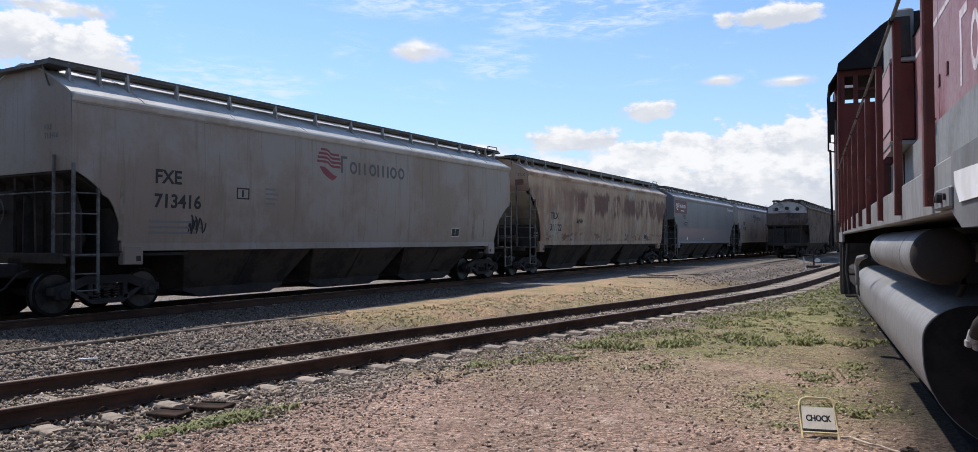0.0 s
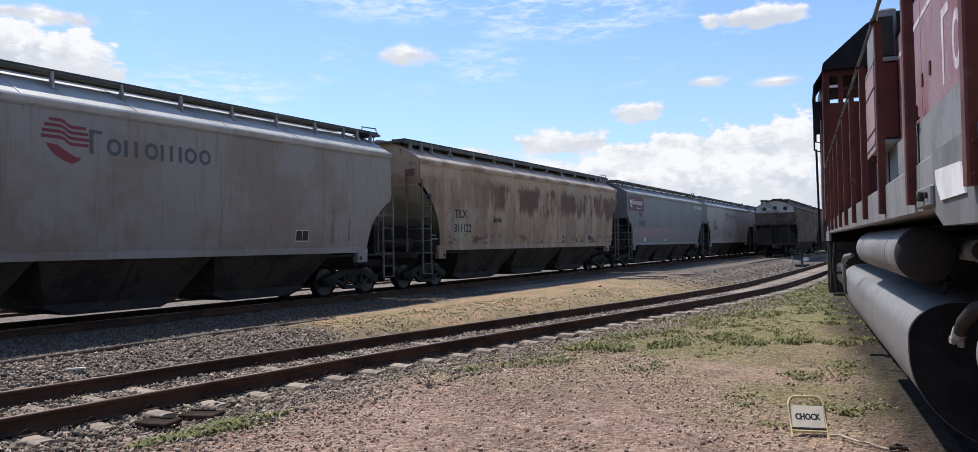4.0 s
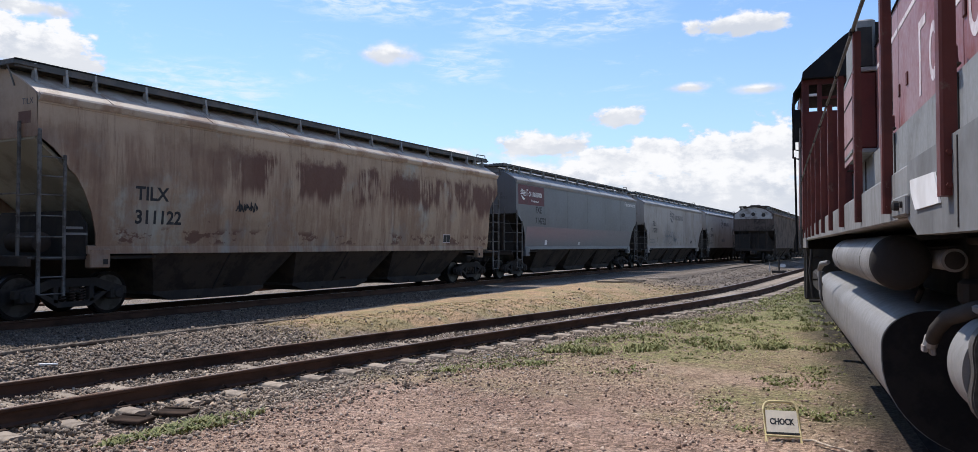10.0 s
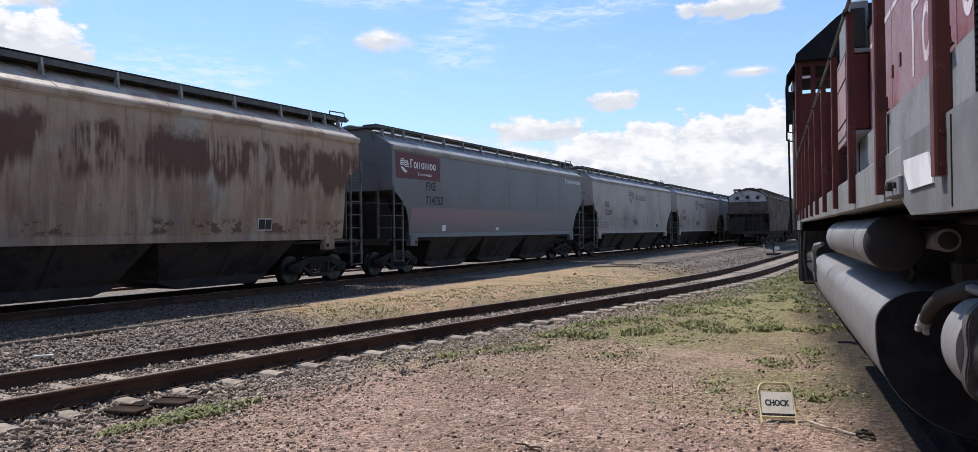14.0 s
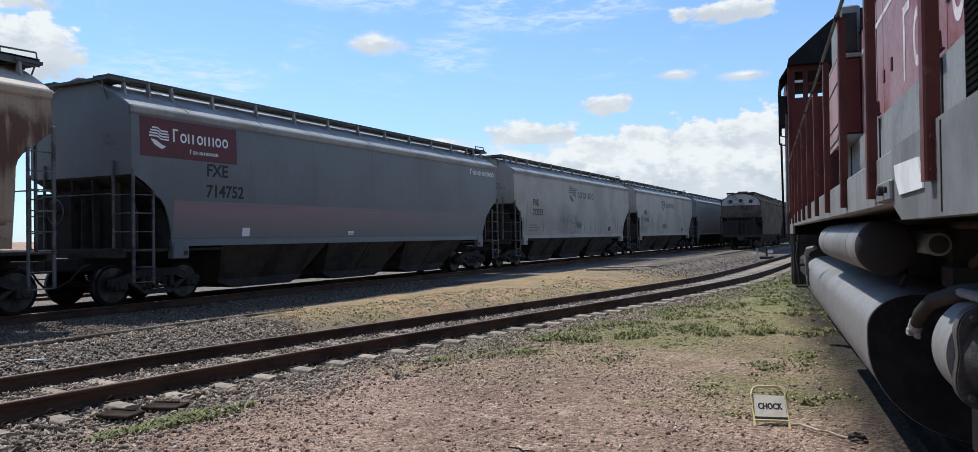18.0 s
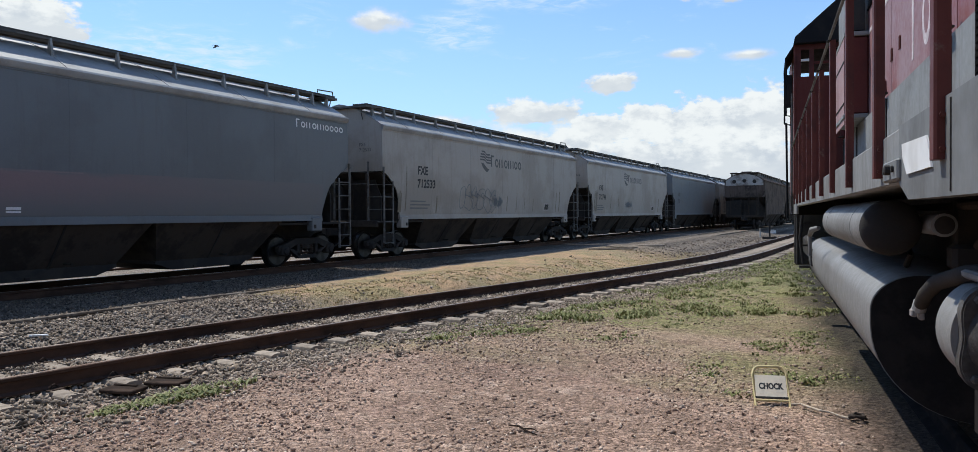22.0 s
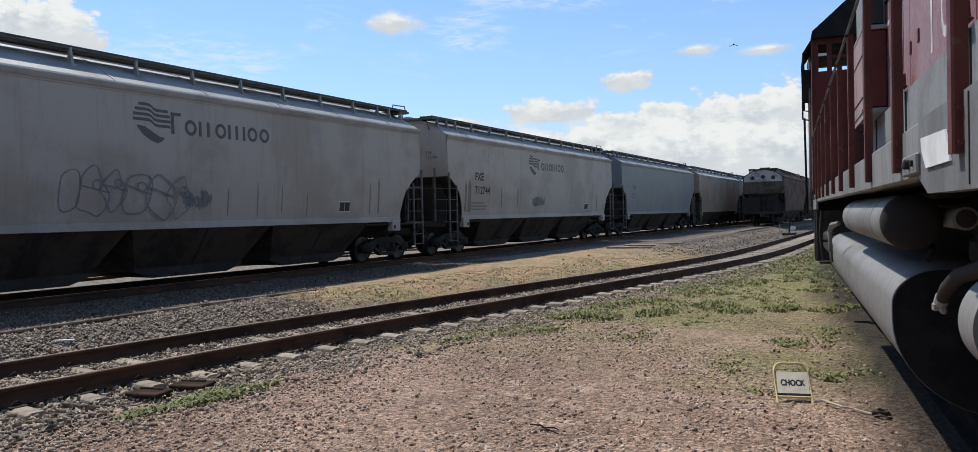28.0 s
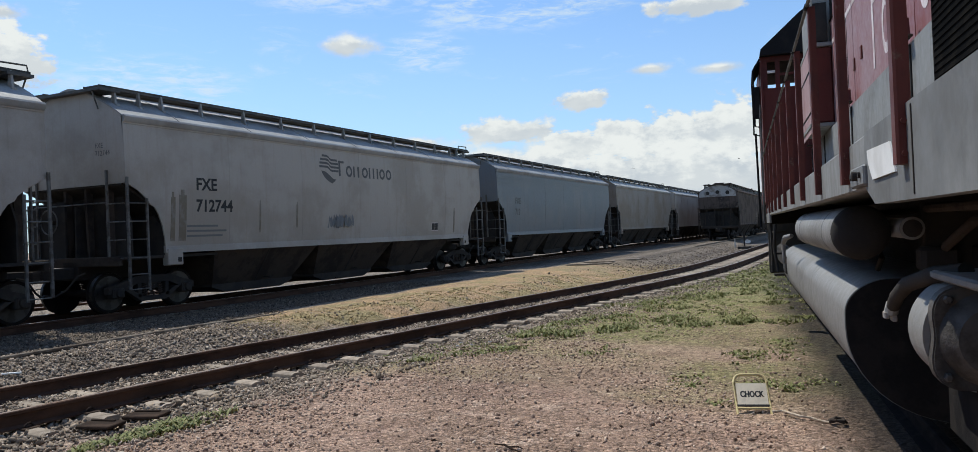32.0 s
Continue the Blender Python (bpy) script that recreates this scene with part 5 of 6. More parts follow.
part("hood_roof", Shape().prism([(-0.82, 3.85), (-0.74, 4.02), (-0.5, 4.10), (0.5, 4.10), (0.74, 4.02), (0.82, 3.85)], "y", -5.0, 13.0), M["loco_black"], loco)
# dark radiator screen with its frame and slats
grille = lbox("radiator_screen", HOOD - 0.070, HOOD - 0.051, 2.4, 4.86, 2.10, 3.30, "screen_black", 0.004)
for k in range(28):
    z = 2.15 + 0.04 * k
    lbox("slat", HOOD - 0.076, HOOD - 0.070, 2.43, 4.83, z, z + 0.014, "screen_black", 0.0, grille)
lbox("screen_ledge", HOOD - 0.105, HOOD - 0.05, 2.3, 5.45, 2.045, 2.065, "loco_grey", 0.004, grille)
for k in range(26):
    y = 2.5 + 0.112 * k + 0.05 * math.sin(4.0 * k)
    lbox("dirt_clod", HOOD - 0.10, HOOD - 0.052, y, y + 0.07 + 0.04 * math.sin(2.7 * k), 2.065, 2.085 + 0.016 * math.sin(1.9 * k), "under" if k % 4 else "loco_grey", 0.004, grille)
# painted shapes of a trade name, high on the hood
for y0, y1, z0, z1 in ((7.17, 7.25, 2.70, 3.32), (6.93, 7.17, 3.24, 3.32), (6.22, 6.30, 2.72, 3.12), (6.05, 6.22, 3.04, 3.12), (5.86, 5.94, 2.72, 3.12), (5.70, 5.86, 3.04, 3.12), (4.62, 4.70, 2.72, 3.12)):
    lbox("painted_bar", HOOD - 0.004, HOOD - 0.001, y0, y1, z0, z1, "dusty_white", 0.0)
for yc in (6.63, 5.30):
    ring = Shape()
    for k in range(24):
        a, b = 6.2832 * k / 24, 6.2832 * (k + 1) / 24
        ring.add([(HOOD - 0.003, yc + q * math.cos(w), 2.94 + 1.4 * q * math.sin(w)) for q, w in ((0.165, a), (0.165, b), (0.105, b), (0.105, a))], [(0, 1, 2, 3)])
    part("painted_ring", ring, M["dusty_white"], loco)
# boxes that stand out from the hood
fb = lbox("filter_box", -1.06, HOOD, 10.2, 11.6, 2.62, 3.55, "deep_red", 0.02)
# added skin that carries the sunlit tone of the box's outer side
sp = lbox("side_panel", -1.068, -1.058, 10.22, 11.58, 2.50, 3.54, "faded_pink", 0.003, fb, "pale pink side of the filter box, its sunlit tone painted in")
for z in (2.74, 3.24):
    lbox("hinge_strip", -1.074, -1.066, 10.22, 11.58, z, z + 0.025, "under", 0.002, sp)
lbox("filter_sill", -1.08, HOOD, 10.18, 11.6, 2.57, 2.62, "loco_grey", 0.005, fb)
lbox("filter_lintel", -1.07, HOOD, 10.17, 11.6, 3.55, 3.60, "loco_grey", 0.005, fb)
fh = lbox("fan_housing", -1.02, HOOD, 10.25, 11.6, 3.60, 4.20, "loco_grey", 0.02)
part("fan_brace", Shape().prism([(10.20, 3.62), (10.24, 3.62), (10.24, 4.1)], "x", -1.0, -0.84), M["under"], fh)

lbox("drop_plate", SIDE - 0.01, SIDE + 0.02, 11.6, 12.95, 1.42, 1.64, "tank_grey", 0.004)
# cab with windows all round
CAB0, CAB1, CABZ = 13.0, 15.5, 4.12
lbox("cab_floor", SIDE + 0.03, 1.52, CAB0, CAB1, 1.40, 1.75, "grease")
rear = lbox("cab_rear_wall", SIDE + 0.03, HOOD + 0.04, CAB0, CAB0 + 0.05, 1.75, 3.56, "deep_red", 0.006)
for x0, x1 in ((SIDE + 0.03, -1.45), (-1.33, -1.26), (-1.03, -0.98), (-0.80, -0.75)):
    lbox("window_post", x0, x1, CAB0, CAB0 + 0.05, 3.56, 3.98, "deep_red", 0.003, rear)
lbox("window_head", SIDE + 0.03, HOOD + 0.04, CAB0, CAB0 + 0.05, 3.98, CABZ, "deep_red", 0.003, rear)
lbox("window_bar", -1.26, -0.80, CAB0 + 0.01, CAB0 + 0.04, 3.75, 3.79, "deep_red", 0.002, rear)
lbox("window_bar", -1.45, -1.33, CAB0 + 0.01, CAB0 + 0.04, 3.80, 3.84, "white_mark", 0.002, rear)
wall = lbox("cab_side_wall", SIDE, SIDE + 0.05, CAB0, CAB1, 1.75, 3.05, "deep_red", 0.008)
for y0, y1 in ((CAB0, 13.3), (14.2, 14.3), (15.3, CAB1)):
    lbox("side_pillar", SIDE, SIDE + 0.05, y0, y1, 3.05, 3.75, "deep_red", 0.004, wall)
lbox("side_head", SIDE, SIDE + 0.05, CAB0, CAB1, 3.75, CABZ, "deep_red", 0.004, wall)
lbox("far_wall", 1.47, 1.52, CAB0, CAB1, 1.75, 2.9, "deep_red")
front = lbox("cab_front_wall", SIDE + 0.03, 1.52, CAB1 - 0.05, CAB1, 1.75, 3.3, "deep_red")
for x in (-1.5, -0.75, 0.0, 0.75, 1.46):
    lbox("front_pillar", x, x + 0.06, CAB1 - 0.05, CAB1, 3.3, CABZ, "deep_red", 0.003, front)
part("cab_roof", Shape().prism([(-1.56, 4.06), (-1.54, 4.16), (-0.95, 4.68), (-0.70, 4.84), (0.70, 4.84), (0.95, 4.68), (1.54, 4.16), (1.56, 4.06)], "y", CAB0 - 0.15, CAB1 + 0.2), M["loco_black"], loco)
# sunshade and mirror on the cab side
mir = part("sunshade", Shape().prism([(-1.52, 4.08), (-1.66, 3.86), (-1.68, 3.84), (-1.68, 3.88), (-1.53, 4.12)], "y", 13.1, 14.4), M["loco_black"], loco, "black sunshade over the cab window")
for y in (13.12, 14.38):
    ltube("arm", [(-1.665, y, 3.86), (-1.665, y, 2.98), (-1.56, y, 2.96)], 0.016, "loco_black", mir, 6)
lbox("mirror", -1.66, -1.57, 13.10, 13.14, 3.10, 3.62, "loco_black", 0.01, None, "dark rear-view mirror on the cab")
ltube("grab_rail", [(SIDE - 0.09, 14.2, 2.98), (SIDE - 0.07, 14.2, 1.35)], 0.018, "loco_black")
ltube("grab_rail", [(SIDE - 0.03, 12.95, 3.30), (SIDE - 0.04, 12.95, 1.45)], 0.016, "ladder")
# stanchions and handrail along the walkway
for i in range(-2, 11):
    s = 1.99 + 1.03 * i
    st = part("stanchion", Shape().prism([(SIDE - 0.028, s - 0.022), (SIDE - 0.022, s - 0.027), (SIDE + 0.006, s - 0.027), (SIDE + 0.006, s + 0.027), (SIDE - 0.022, s + 0.027), (SIDE - 0.028, s + 0.022)], "z", 1.562, 2.475), M["post_red"], loco)
    for z in (1.585, 1.66):
        part("bolt", Shape().lathe([(s - 0.036, 0.007), (s - 0.026, 0.007)], (SIDE - 0.012, 0, z), "y", 6), M["post_red"], st)
    part("clamp", Shape().lathe([(s - 0.03, 0.013), (s + 0.03, 0.013)], (SIDE - 0.030, 0, 2.48), "y", 10), M["loco_black"], st)
ltube("handrail", [(SIDE - 0.030, -3.0, 2.48), (SIDE - 0.030, 10.6, 2.48), (SIDE - 0.03, 12.9, 2.44)], 0.009, "ladder")
# steps at the far end of the walkway
stp = lbox("step_well", SIDE + 0.02, SIDE + 0.05, 12.45, 12.6, 0.66, 1.52, "under", 0.006)
for k in range(3):
    lbox("tread", SIDE + 0.05, SIDE + 0.25, 12.3, 12.6, 0.62 + 0.32 * k, 0.65 + 0.32 * k, "under", 0.004, stp)
ltube("hose", [(SIDE + 0.06, 7.75, 1.30), (SIDE + 0.01, 7.85, 1.28), (SIDE - 0.01, 7.95, 1.22), (SIDE + 0.0, 7.95, 1.03)], [0.020, 0.028, 0.022, 0.018], "tank_grey", None, 10)
ltube("hose", [(SIDE + 0.05, 11.2, 1.40), (SIDE + 0.02, 11.15, 1.10), (SIDE + 0.06, 11.1, 0.75)], 0.02, "under")
lbox("nose", -1.3, 1.3, 15.5, 18.2, 1.75, 3.3, "loco_red", 0.05)
lbox("pilot", -1.4, 1.4, 18.0, 18.3, 0.3, 1.75, "under", 0.03)

# fuel tank, air reservoir and brake gear
tank = []
for cx, cz, rx, rz, a0, a1 in ((1.25, 0.97, 0.20, 0.17, 0, 90), (-1.235, 0.97, 0.22, 0.17, 90, 180), (-0.97, 0.90, 0.485, 0.45, 180, 270), (0.97, 0.90, 0.48, 0.45, 270, 360)):
    tank += [(cx + rx * math.cos(radians(a)), cz + rz * math.sin(radians(a))) for a in np.linspace(a0, a1, 13)]
ft = part("fuel_tank", Shape().prism(tank, "y", 4.16, 10.4), M["tank_grey"], loco, "dusty grey fuel tank with rounded corners")
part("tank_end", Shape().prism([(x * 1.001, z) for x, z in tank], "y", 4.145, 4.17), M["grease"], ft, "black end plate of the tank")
for y in (4.16, 10.35):
    part("tank_weld", Shape().prism([(x * 1.004, 0.795 + (z - 0.795) * 1.01) for x, z in tank], "y", y, y + 0.02), M["skirt_grey"], ft)
lbox("filler", -1.47, -1.44, 9.6, 9.9, 0.82, 1.02, "under", 0.01, ft)
ar = part("air_reservoir", Shape().lathe([(4.03, 0.10), (4.035, 0.126), (4.04, 0.130), (6.7, 0.130), (6.79, 0.11), (6.83, 0.05)], (-1.39, 0, 1.372), "y", 48), M["tank_grey"], loco, "grey cylindrical air reservoir under the walkway")
part("end_plate", Shape().lathe([(3.962, 0.015), (3.964, 0.045), (3.970, 0.075), (3.981, 0.101), (3.996, 0.120), (4.016, 0.1295), (4.035, 0.1312), (4.04, 0.127)], (-1.39, 0, 1.372), "y", 48), M["under"], ar, "oily dark dished end")
for y in (4.5, 6.2):
    part("strap", Shape().lathe([(y, 0.1315), (y + 0.04, 0.1315)], (-1.39, 0, 1.372), "y", 48), M["tank_grey"], ar)
vp = ltube("valve_pipe", [(-1.20, 4.75, 1.385), (-1.20, 3.88, 1.385)], 0.048, "bracket_grey", None, 16, "dusty grey pipe under the walkway")
part("pipe_collar", Shape().lathe([(3.86, 0.042), (3.862, 0.052), (3.895, 0.052), (3.90, 0.05)], (-1.20, 0, 1.385), "y", 20), M["tank_grey"], vp)
part("pipe_plug", Shape().lathe([(3.850, 0.02), (3.854, 0.040), (3.864, 0.040)], (-1.20, 0, 1.385), "y", 20), M["under"], vp)
ltube("drain_pipe", [(-1.22, 4.62, 1.30), (-1.215, 4.60, 1.22), (-1.23, 4.66, 1.155)], 0.016, "under_brown")
lbox("pipe_bracket", -1.14, -0.9, 3.95, 4.03, 1.15, 1.50, "under")
lbox("valve_box", -1.16, -1.0, 3.9, 4.05, 1.18, 1.30, "under", 0.02)
ltube("air_pipe", [(-1.1, 2.0, 1.47), (-1.12, 4.0, 1.47), (-1.16, 5.3, 1.46)], 0.018, "under_brown")
ltube("air_pipe", [(-1.02, 2.4, 1.42), (-1.02, 3.6, 1.41), (-1.06, 3.9, 1.30), (-1.06, 4.1, 1.16)], 0.022, "under_brown")
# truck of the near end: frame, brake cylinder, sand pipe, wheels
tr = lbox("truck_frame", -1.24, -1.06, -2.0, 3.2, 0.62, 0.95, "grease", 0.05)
bc = part("brake_cylinder", Shape().lathe([(2.79, 0.180), (3.02, 0.180), (3.06, 0.15), (3.07, 0.05)], (-1.205, 0, 1.05), "y", 64), M["tank_grey"], loco, "grey brake cylinder with a bolted cover")
plate = []
for k in range(48):
    a = 6.2832 * k / 48
    q = 0.158 + 0.040 * math.cos(2.0 * (a - 0.75)) ** 2
    plate.append((-1.205 + q * math.cos(a), 1.05 + q * math.sin(a)))
fl = part("flange", Shape().prism([(-1.205 + (x + 1.205) * 0.97, 1.05 + (z - 1.05) * 0.97) for x, z in plate], "y", 2.728, 2.736).prism(plate, "y", 2.735, 2.792), M["cast_iron"], bc, "grimy bolted flange")
for k in range(4):
    a = 0.75 + 1.5708 * k
    part("bolt", Shape().lathe([(2.708, 0.009), (2.713, 0.014), (2.730, 0.014)], (-1.205 + 0.172 * math.cos(a), 0, 1.05 + 0.172 * math.sin(a)), "y", 6), M["cast_iron"], fl)
part("cover", Shape().lathe([(2.660, 0.03), (2.665, 0.07), (2.670, 0.105), (2.685, 0.115), (2.698, 0.128), (2.715, 0.142), (2.732, 0.150)], (-1.205, 0, 1.05), "y", 64), M["cast_iron"], bc, "grimy domed cover")
part("hub", Shape().lathe([(2.630, 0.02), (2.635, 0.045), (2.670, 0.05)], (-1.205, 0, 1.05), "y", 14), M["cast_iron"], bc)
lbox("lever", -1.32, -1.10, 2.2, 3.0, 1.225, 1.255, "tank_grey", 0.008, bc)
ltube("sand_pipe", [(-1.25, 2.8, 1.26), (-1.30, 3.0, 1.235), (-1.335, 3.28, 1.18), (-1.345, 3.44, 1.12), (-1.35, 3.50, 1.075)], [0.026, 0.030, 0.030, 0.028, 0.026], "under", None, 12)
pe = ltube("pipe_end", [(-1.35, 3.50, 1.085), (-1.356, 3.52, 1.048)], 0.027, "bracket_grey", None, 10)
for dx, dz in ((-0.016, 0.0), (0.012, -0.012)):
    lbox("pipe_lip", -1.358 + dx - 0.010, -1.358 + dx + 0.010, 3.50, 3.55, 1.022 + dz, 1.052 + dz, "old_white", 0.004, pe)
for y in (-1.4, 0.4, 2.2):
    w = part("axle", Shape().tube([(-0.85, y, 0.5), (0.85, y, 0.5)], 0.09, 12), M["under"], loco)
    for s in (-1, 1):
        part("wheel", Shape().lathe([(s * 0.68, 0.10), (s * 0.68, 0.54), (s * 0.71, 0.54), (s * 0.72, 0.50), (s * 0.82, 0.495), (s * 0.80, 0.40), (s * 0.77, 0.2), (s * 0.80, 0.1)], (0, y, 0.5), "x", 28), M["grease"], w)
for y in (12.2, 14.0, 15.8):
    w = part("axle", Shape().tube([(-0.85, y, 0.5), (0.85, y, 0.5)], 0.09, 12), M["under"], loco)
    for s in (-1, 1):
        part("wheel", Shape().lathe([(s * 0.68, 0.10), (s * 0.68, 0.54), (s * 0.71, 0.54), (s * 0.72, 0.50), (s * 0.82, 0.495), (s * 0.80, 0.40), (s * 0.77, 0.2), (s * 0.80, 0.1)], (0, y, 0.5), "x", 28), M["grease"], w)
lbox("truck_frame", -1.28, -1.10, 11.2, 16.8, 0.62, 0.98, "under", 0.05)
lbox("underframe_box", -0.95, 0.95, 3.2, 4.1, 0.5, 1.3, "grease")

# ---- chock sign, rope and stones beside it ----
sign = thing("chock_sign", "small yellow tube stand with a cream plate reading CHOCK", "sign", pose(-0.795, 6.92, 0.0, -42, 0, 14) @ Matrix.Diagonal((1, 1, 1.12, 1)))
part("frame", Shape().tube([(-0.14, 0, -0.01), (-0.14, 0, 0.27), (-0.136, 0, 0.295), (-0.124, 0, 0.318), (-0.105, 0, 0.334), (-0.08, 0, 0.342), (0.08, 0, 0.342), (0.105, 0, 0.334), (0.124, 0, 0.318), (0.136, 0, 0.295), (0.14, 0, 0.27), (0.14, 0, -0.01)], 0.012, 8), M["yellow"], sign)
part("plate", Shape().box(-0.128, 0.128, -0.005, 0.005, 0.075, 0.262), M["sign_face"], sign)
part("cross_bar", Shape().tube([(-0.14, 0, 0.045), (0.14, 0, 0.045)], 0.010, 8), M["yellow"], sign)
part("bottom_bar", Shape().box(-0.135, 0.135, -0.007, 0.007, 0.063, 0.075), M["sign_black"], sign)
sign_text = letters("CHOCK", 0.076, M["sign_black"], bold=0.0030, thick=0.0003)
for dx in (0.0, 0.003):
    w = part("lettering", sign_text, None, sign)
    w.matrix_basis = pose(-0.100 + dx, -0.0056 - dx * 0.1, 0.142, 90, 0, 0) @ Matrix.Diagonal((0.49, 0.66, 1, 1))
rope = thing("rope", "pale rope lying on the gravel beside the sign", "rope", pose(0, 0, 0))
path = [(-0.65, 6.92), (-0.57, 6.94), (-0.50, 6.86), (-0.42, 6.80), (-0.34, 6.81), (-0.26, 6.76), (-0.19, 6.74)]
part("strand", Shape().tube([(x, y, 0.02 + 0.015 * math.sin(9 * x)) for x, y in path], 0.009, 7), M["rope"], rope)
turns_of = [(-0.14 + (0.052 + 0.016 * math.sin(2.3 * k)) * math.cos(0.9 * k), 6.72 + 0.05 * math.sin(0.9 * k), 0.018 + 0.014 * (1 + math.sin(1.7 * k))) for k in range(26)]
knot = Shape().tube(turns_of, 0.011, 6)
part("frayed_knot", knot, M["under_brown"], rope, "dark frayed end of the rope")


# ---- loose plates beside the near track ----
for x, y, turn in ((-6.52, 5.04, 4), (-6.40, 5.46, 9)):
    z = float(ground_z(np.array(x), np.array(y)))
    pl = thing("steel_plate", "dark oily steel tie plate lying on ballast", "plate", pose(x, y, z + 0.05, 3, -2, turn), "loose plates by the track")
    part("slab", Shape().box(-0.21, 0.21, -0.11, 0.11, 0, 0.035, 0.008), M["plate"], pl)
    part("lug", Shape().box(-0.19, 0.12, 0.05, 0.08, 0.035, 0.05, 0.006), M["plate"], pl)

# ---- switch stand by the far end of the near track ----
sw = thing("switch_stand", "low switch stand with two white targets", "switch stand", pose(-5.9, 50.0, 0.05))
part("post", Shape().tube([(0, 0, 0), (0, 0, 0.95)], 0.05, 8), M["under"], sw)
part("base", Shape().box(-0.4, 0.4, -0.2, 0.2, -0.05, 0.1, 0.02), M["under"], sw)
part("marker", Shape().box(-0.60, -0.52, -0.03, 0.03, 0.05, 0.62, 0.02), M["old_white"], sw, "narrow white marker post")
part("target", Shape().prism([(0.06, 0.30), (0.34, 0.30), (0.37, 0.40), (0.33, 0.50), (0.12, 0.52), (0.04, 0.42)], "y", -0.06, 0.06), M["paper"], sw, "small white target")


# ---- odds and ends on the ballast ----
def height(x, y):
    return float(ground_z(np.array(x), np.array(y)))


ws = thing("white_stone", "white painted stone lying beyond the moving train", "stone", pose(-20.74, 15.37, 0.20, 0, 0, 20))
part("stone", Shape().lathe([(-0.06, 0.16), (0.02, 0.20), (0.12, 0.17), (0.18, 0.10), (0.20, 0.02)], (0, 0, 0), "z", 12), M["paper"], ws)
wp = thing("white_batten", "short pale batten lying on dirty ballast", "batten", pose(-9.69, 6.24, height(-9.69, 6.24) + 0.03, 2, 3, 62))
part("board", Shape().box(-0.11, 0.11, -0.02, 0.02, -0.01, 0.012, 0.004), M["paper"], wp)
jb = thing("steel_bar", "dark flat steel bar lying beside the rail", "steel bar", pose(-8.72, 9.05, height(-8.72, 9.05) + 0.07, 0, 0, 8))
part("bar", Shape().box(-0.045, 0.045, -0.36, 0.36, -0.02, 0.012, 0.006), M["plate"], jb)
part("lip", Shape().box(0.045, 0.06, -0.36, 0.36, -0.02, -0.004, 0.003), M["concrete"], jb)
tw = thing("twig", "dry forked twig lying on gravel", "twig", pose(-2.42, 5.34, height(-2.42, 5.34) + 0.012, 0, 0, -28))
part("stem", Shape().tube([(-0.17, 0.0, 0.0), (-0.06, 0.02, 0.012), (0.05, -0.005, 0.008), (0.17, 0.01, 0.0)], [0.005, 0.008, 0.008, 0.004], 6), M["plate"], tw)
part("fork", Shape().tube([(0.0, 0.005, 0.010), (0.07, 0.05, 0.016), (0.12, 0.06, 0.006)], [0.006, 0.005, 0.003], 6), M["plate"], tw)
for x, y, turn, ln in ((-9.45, 29.5, 20, 0.9), (-9.6, 31.4, -10, 0.7), (-8.9, 33.5, 35, 0.6)):
    lp = thing("loose_plank", "weathered pale plank lying between the tracks", "plank", pose(x, y, height(x, y) + 0.04, 0, 0, turn), "loose planks between the tracks")
    part("board", Shape().box(-ln, ln, -0.10, 0.10, -0.03, 0.03, 0.01), M["concrete"], lp)


# ---- ballast stones, grit and weeds ----
rng = np.random.default_rng(7)
OCTA_F = np.array([(0, 2, 4), (2, 1, 4), (1, 3, 4), (3, 0, 4), (2, 0, 5), (1, 2, 5), (3, 1, 5), (0, 3, 5)])
OCTA_V = np.array([(1, 0, 0), (-1, 0, 0), (0, 1, 0), (0, -1, 0), (0, 0, 1), (0, 0, -1)], float)


def turns(n):
    q = rng.normal(size=(n, 4))
    q /= np.linalg.norm(q, axis=1)[:, None]
    w, x, y, z = q.T
    return np.stack([np.stack([1 - 2 * (y * y + z * z), 2 * (x * y - z * w), 2 * (x * z + y * w)], -1),
                     np.stack([2 * (x * y + z * w), 1 - 2 * (x * x + z * z), 2 * (y * z - x * w)], -1),
                     np.stack([2 * (x * z - y * w), 2 * (y * z + x * w), 1 - 2 * (x * x + y * y)], -1)], 1)


def bulk_mesh(name, verts, faces, mat):
    """verts: n x 3; faces: m x k with one k."""
    me = bpy.data.meshes.new(name)
    k = faces.shape[1]
    me.vertices.add(len(verts))
    me.vertices.foreach_set("co", verts.astype(np.float32).ravel())
    me.loops.add(faces.size)
    me.loops.foreach_set("vertex_index", faces.astype(np.int32).ravel())
    me.polygons.add(len(faces))
    me.polygons.foreach_set("loop_start", np.arange(0, faces.size, k, dtype=np.int32))
    me.update(calc_edges=True)
    me.materials.append(mat)
    return me


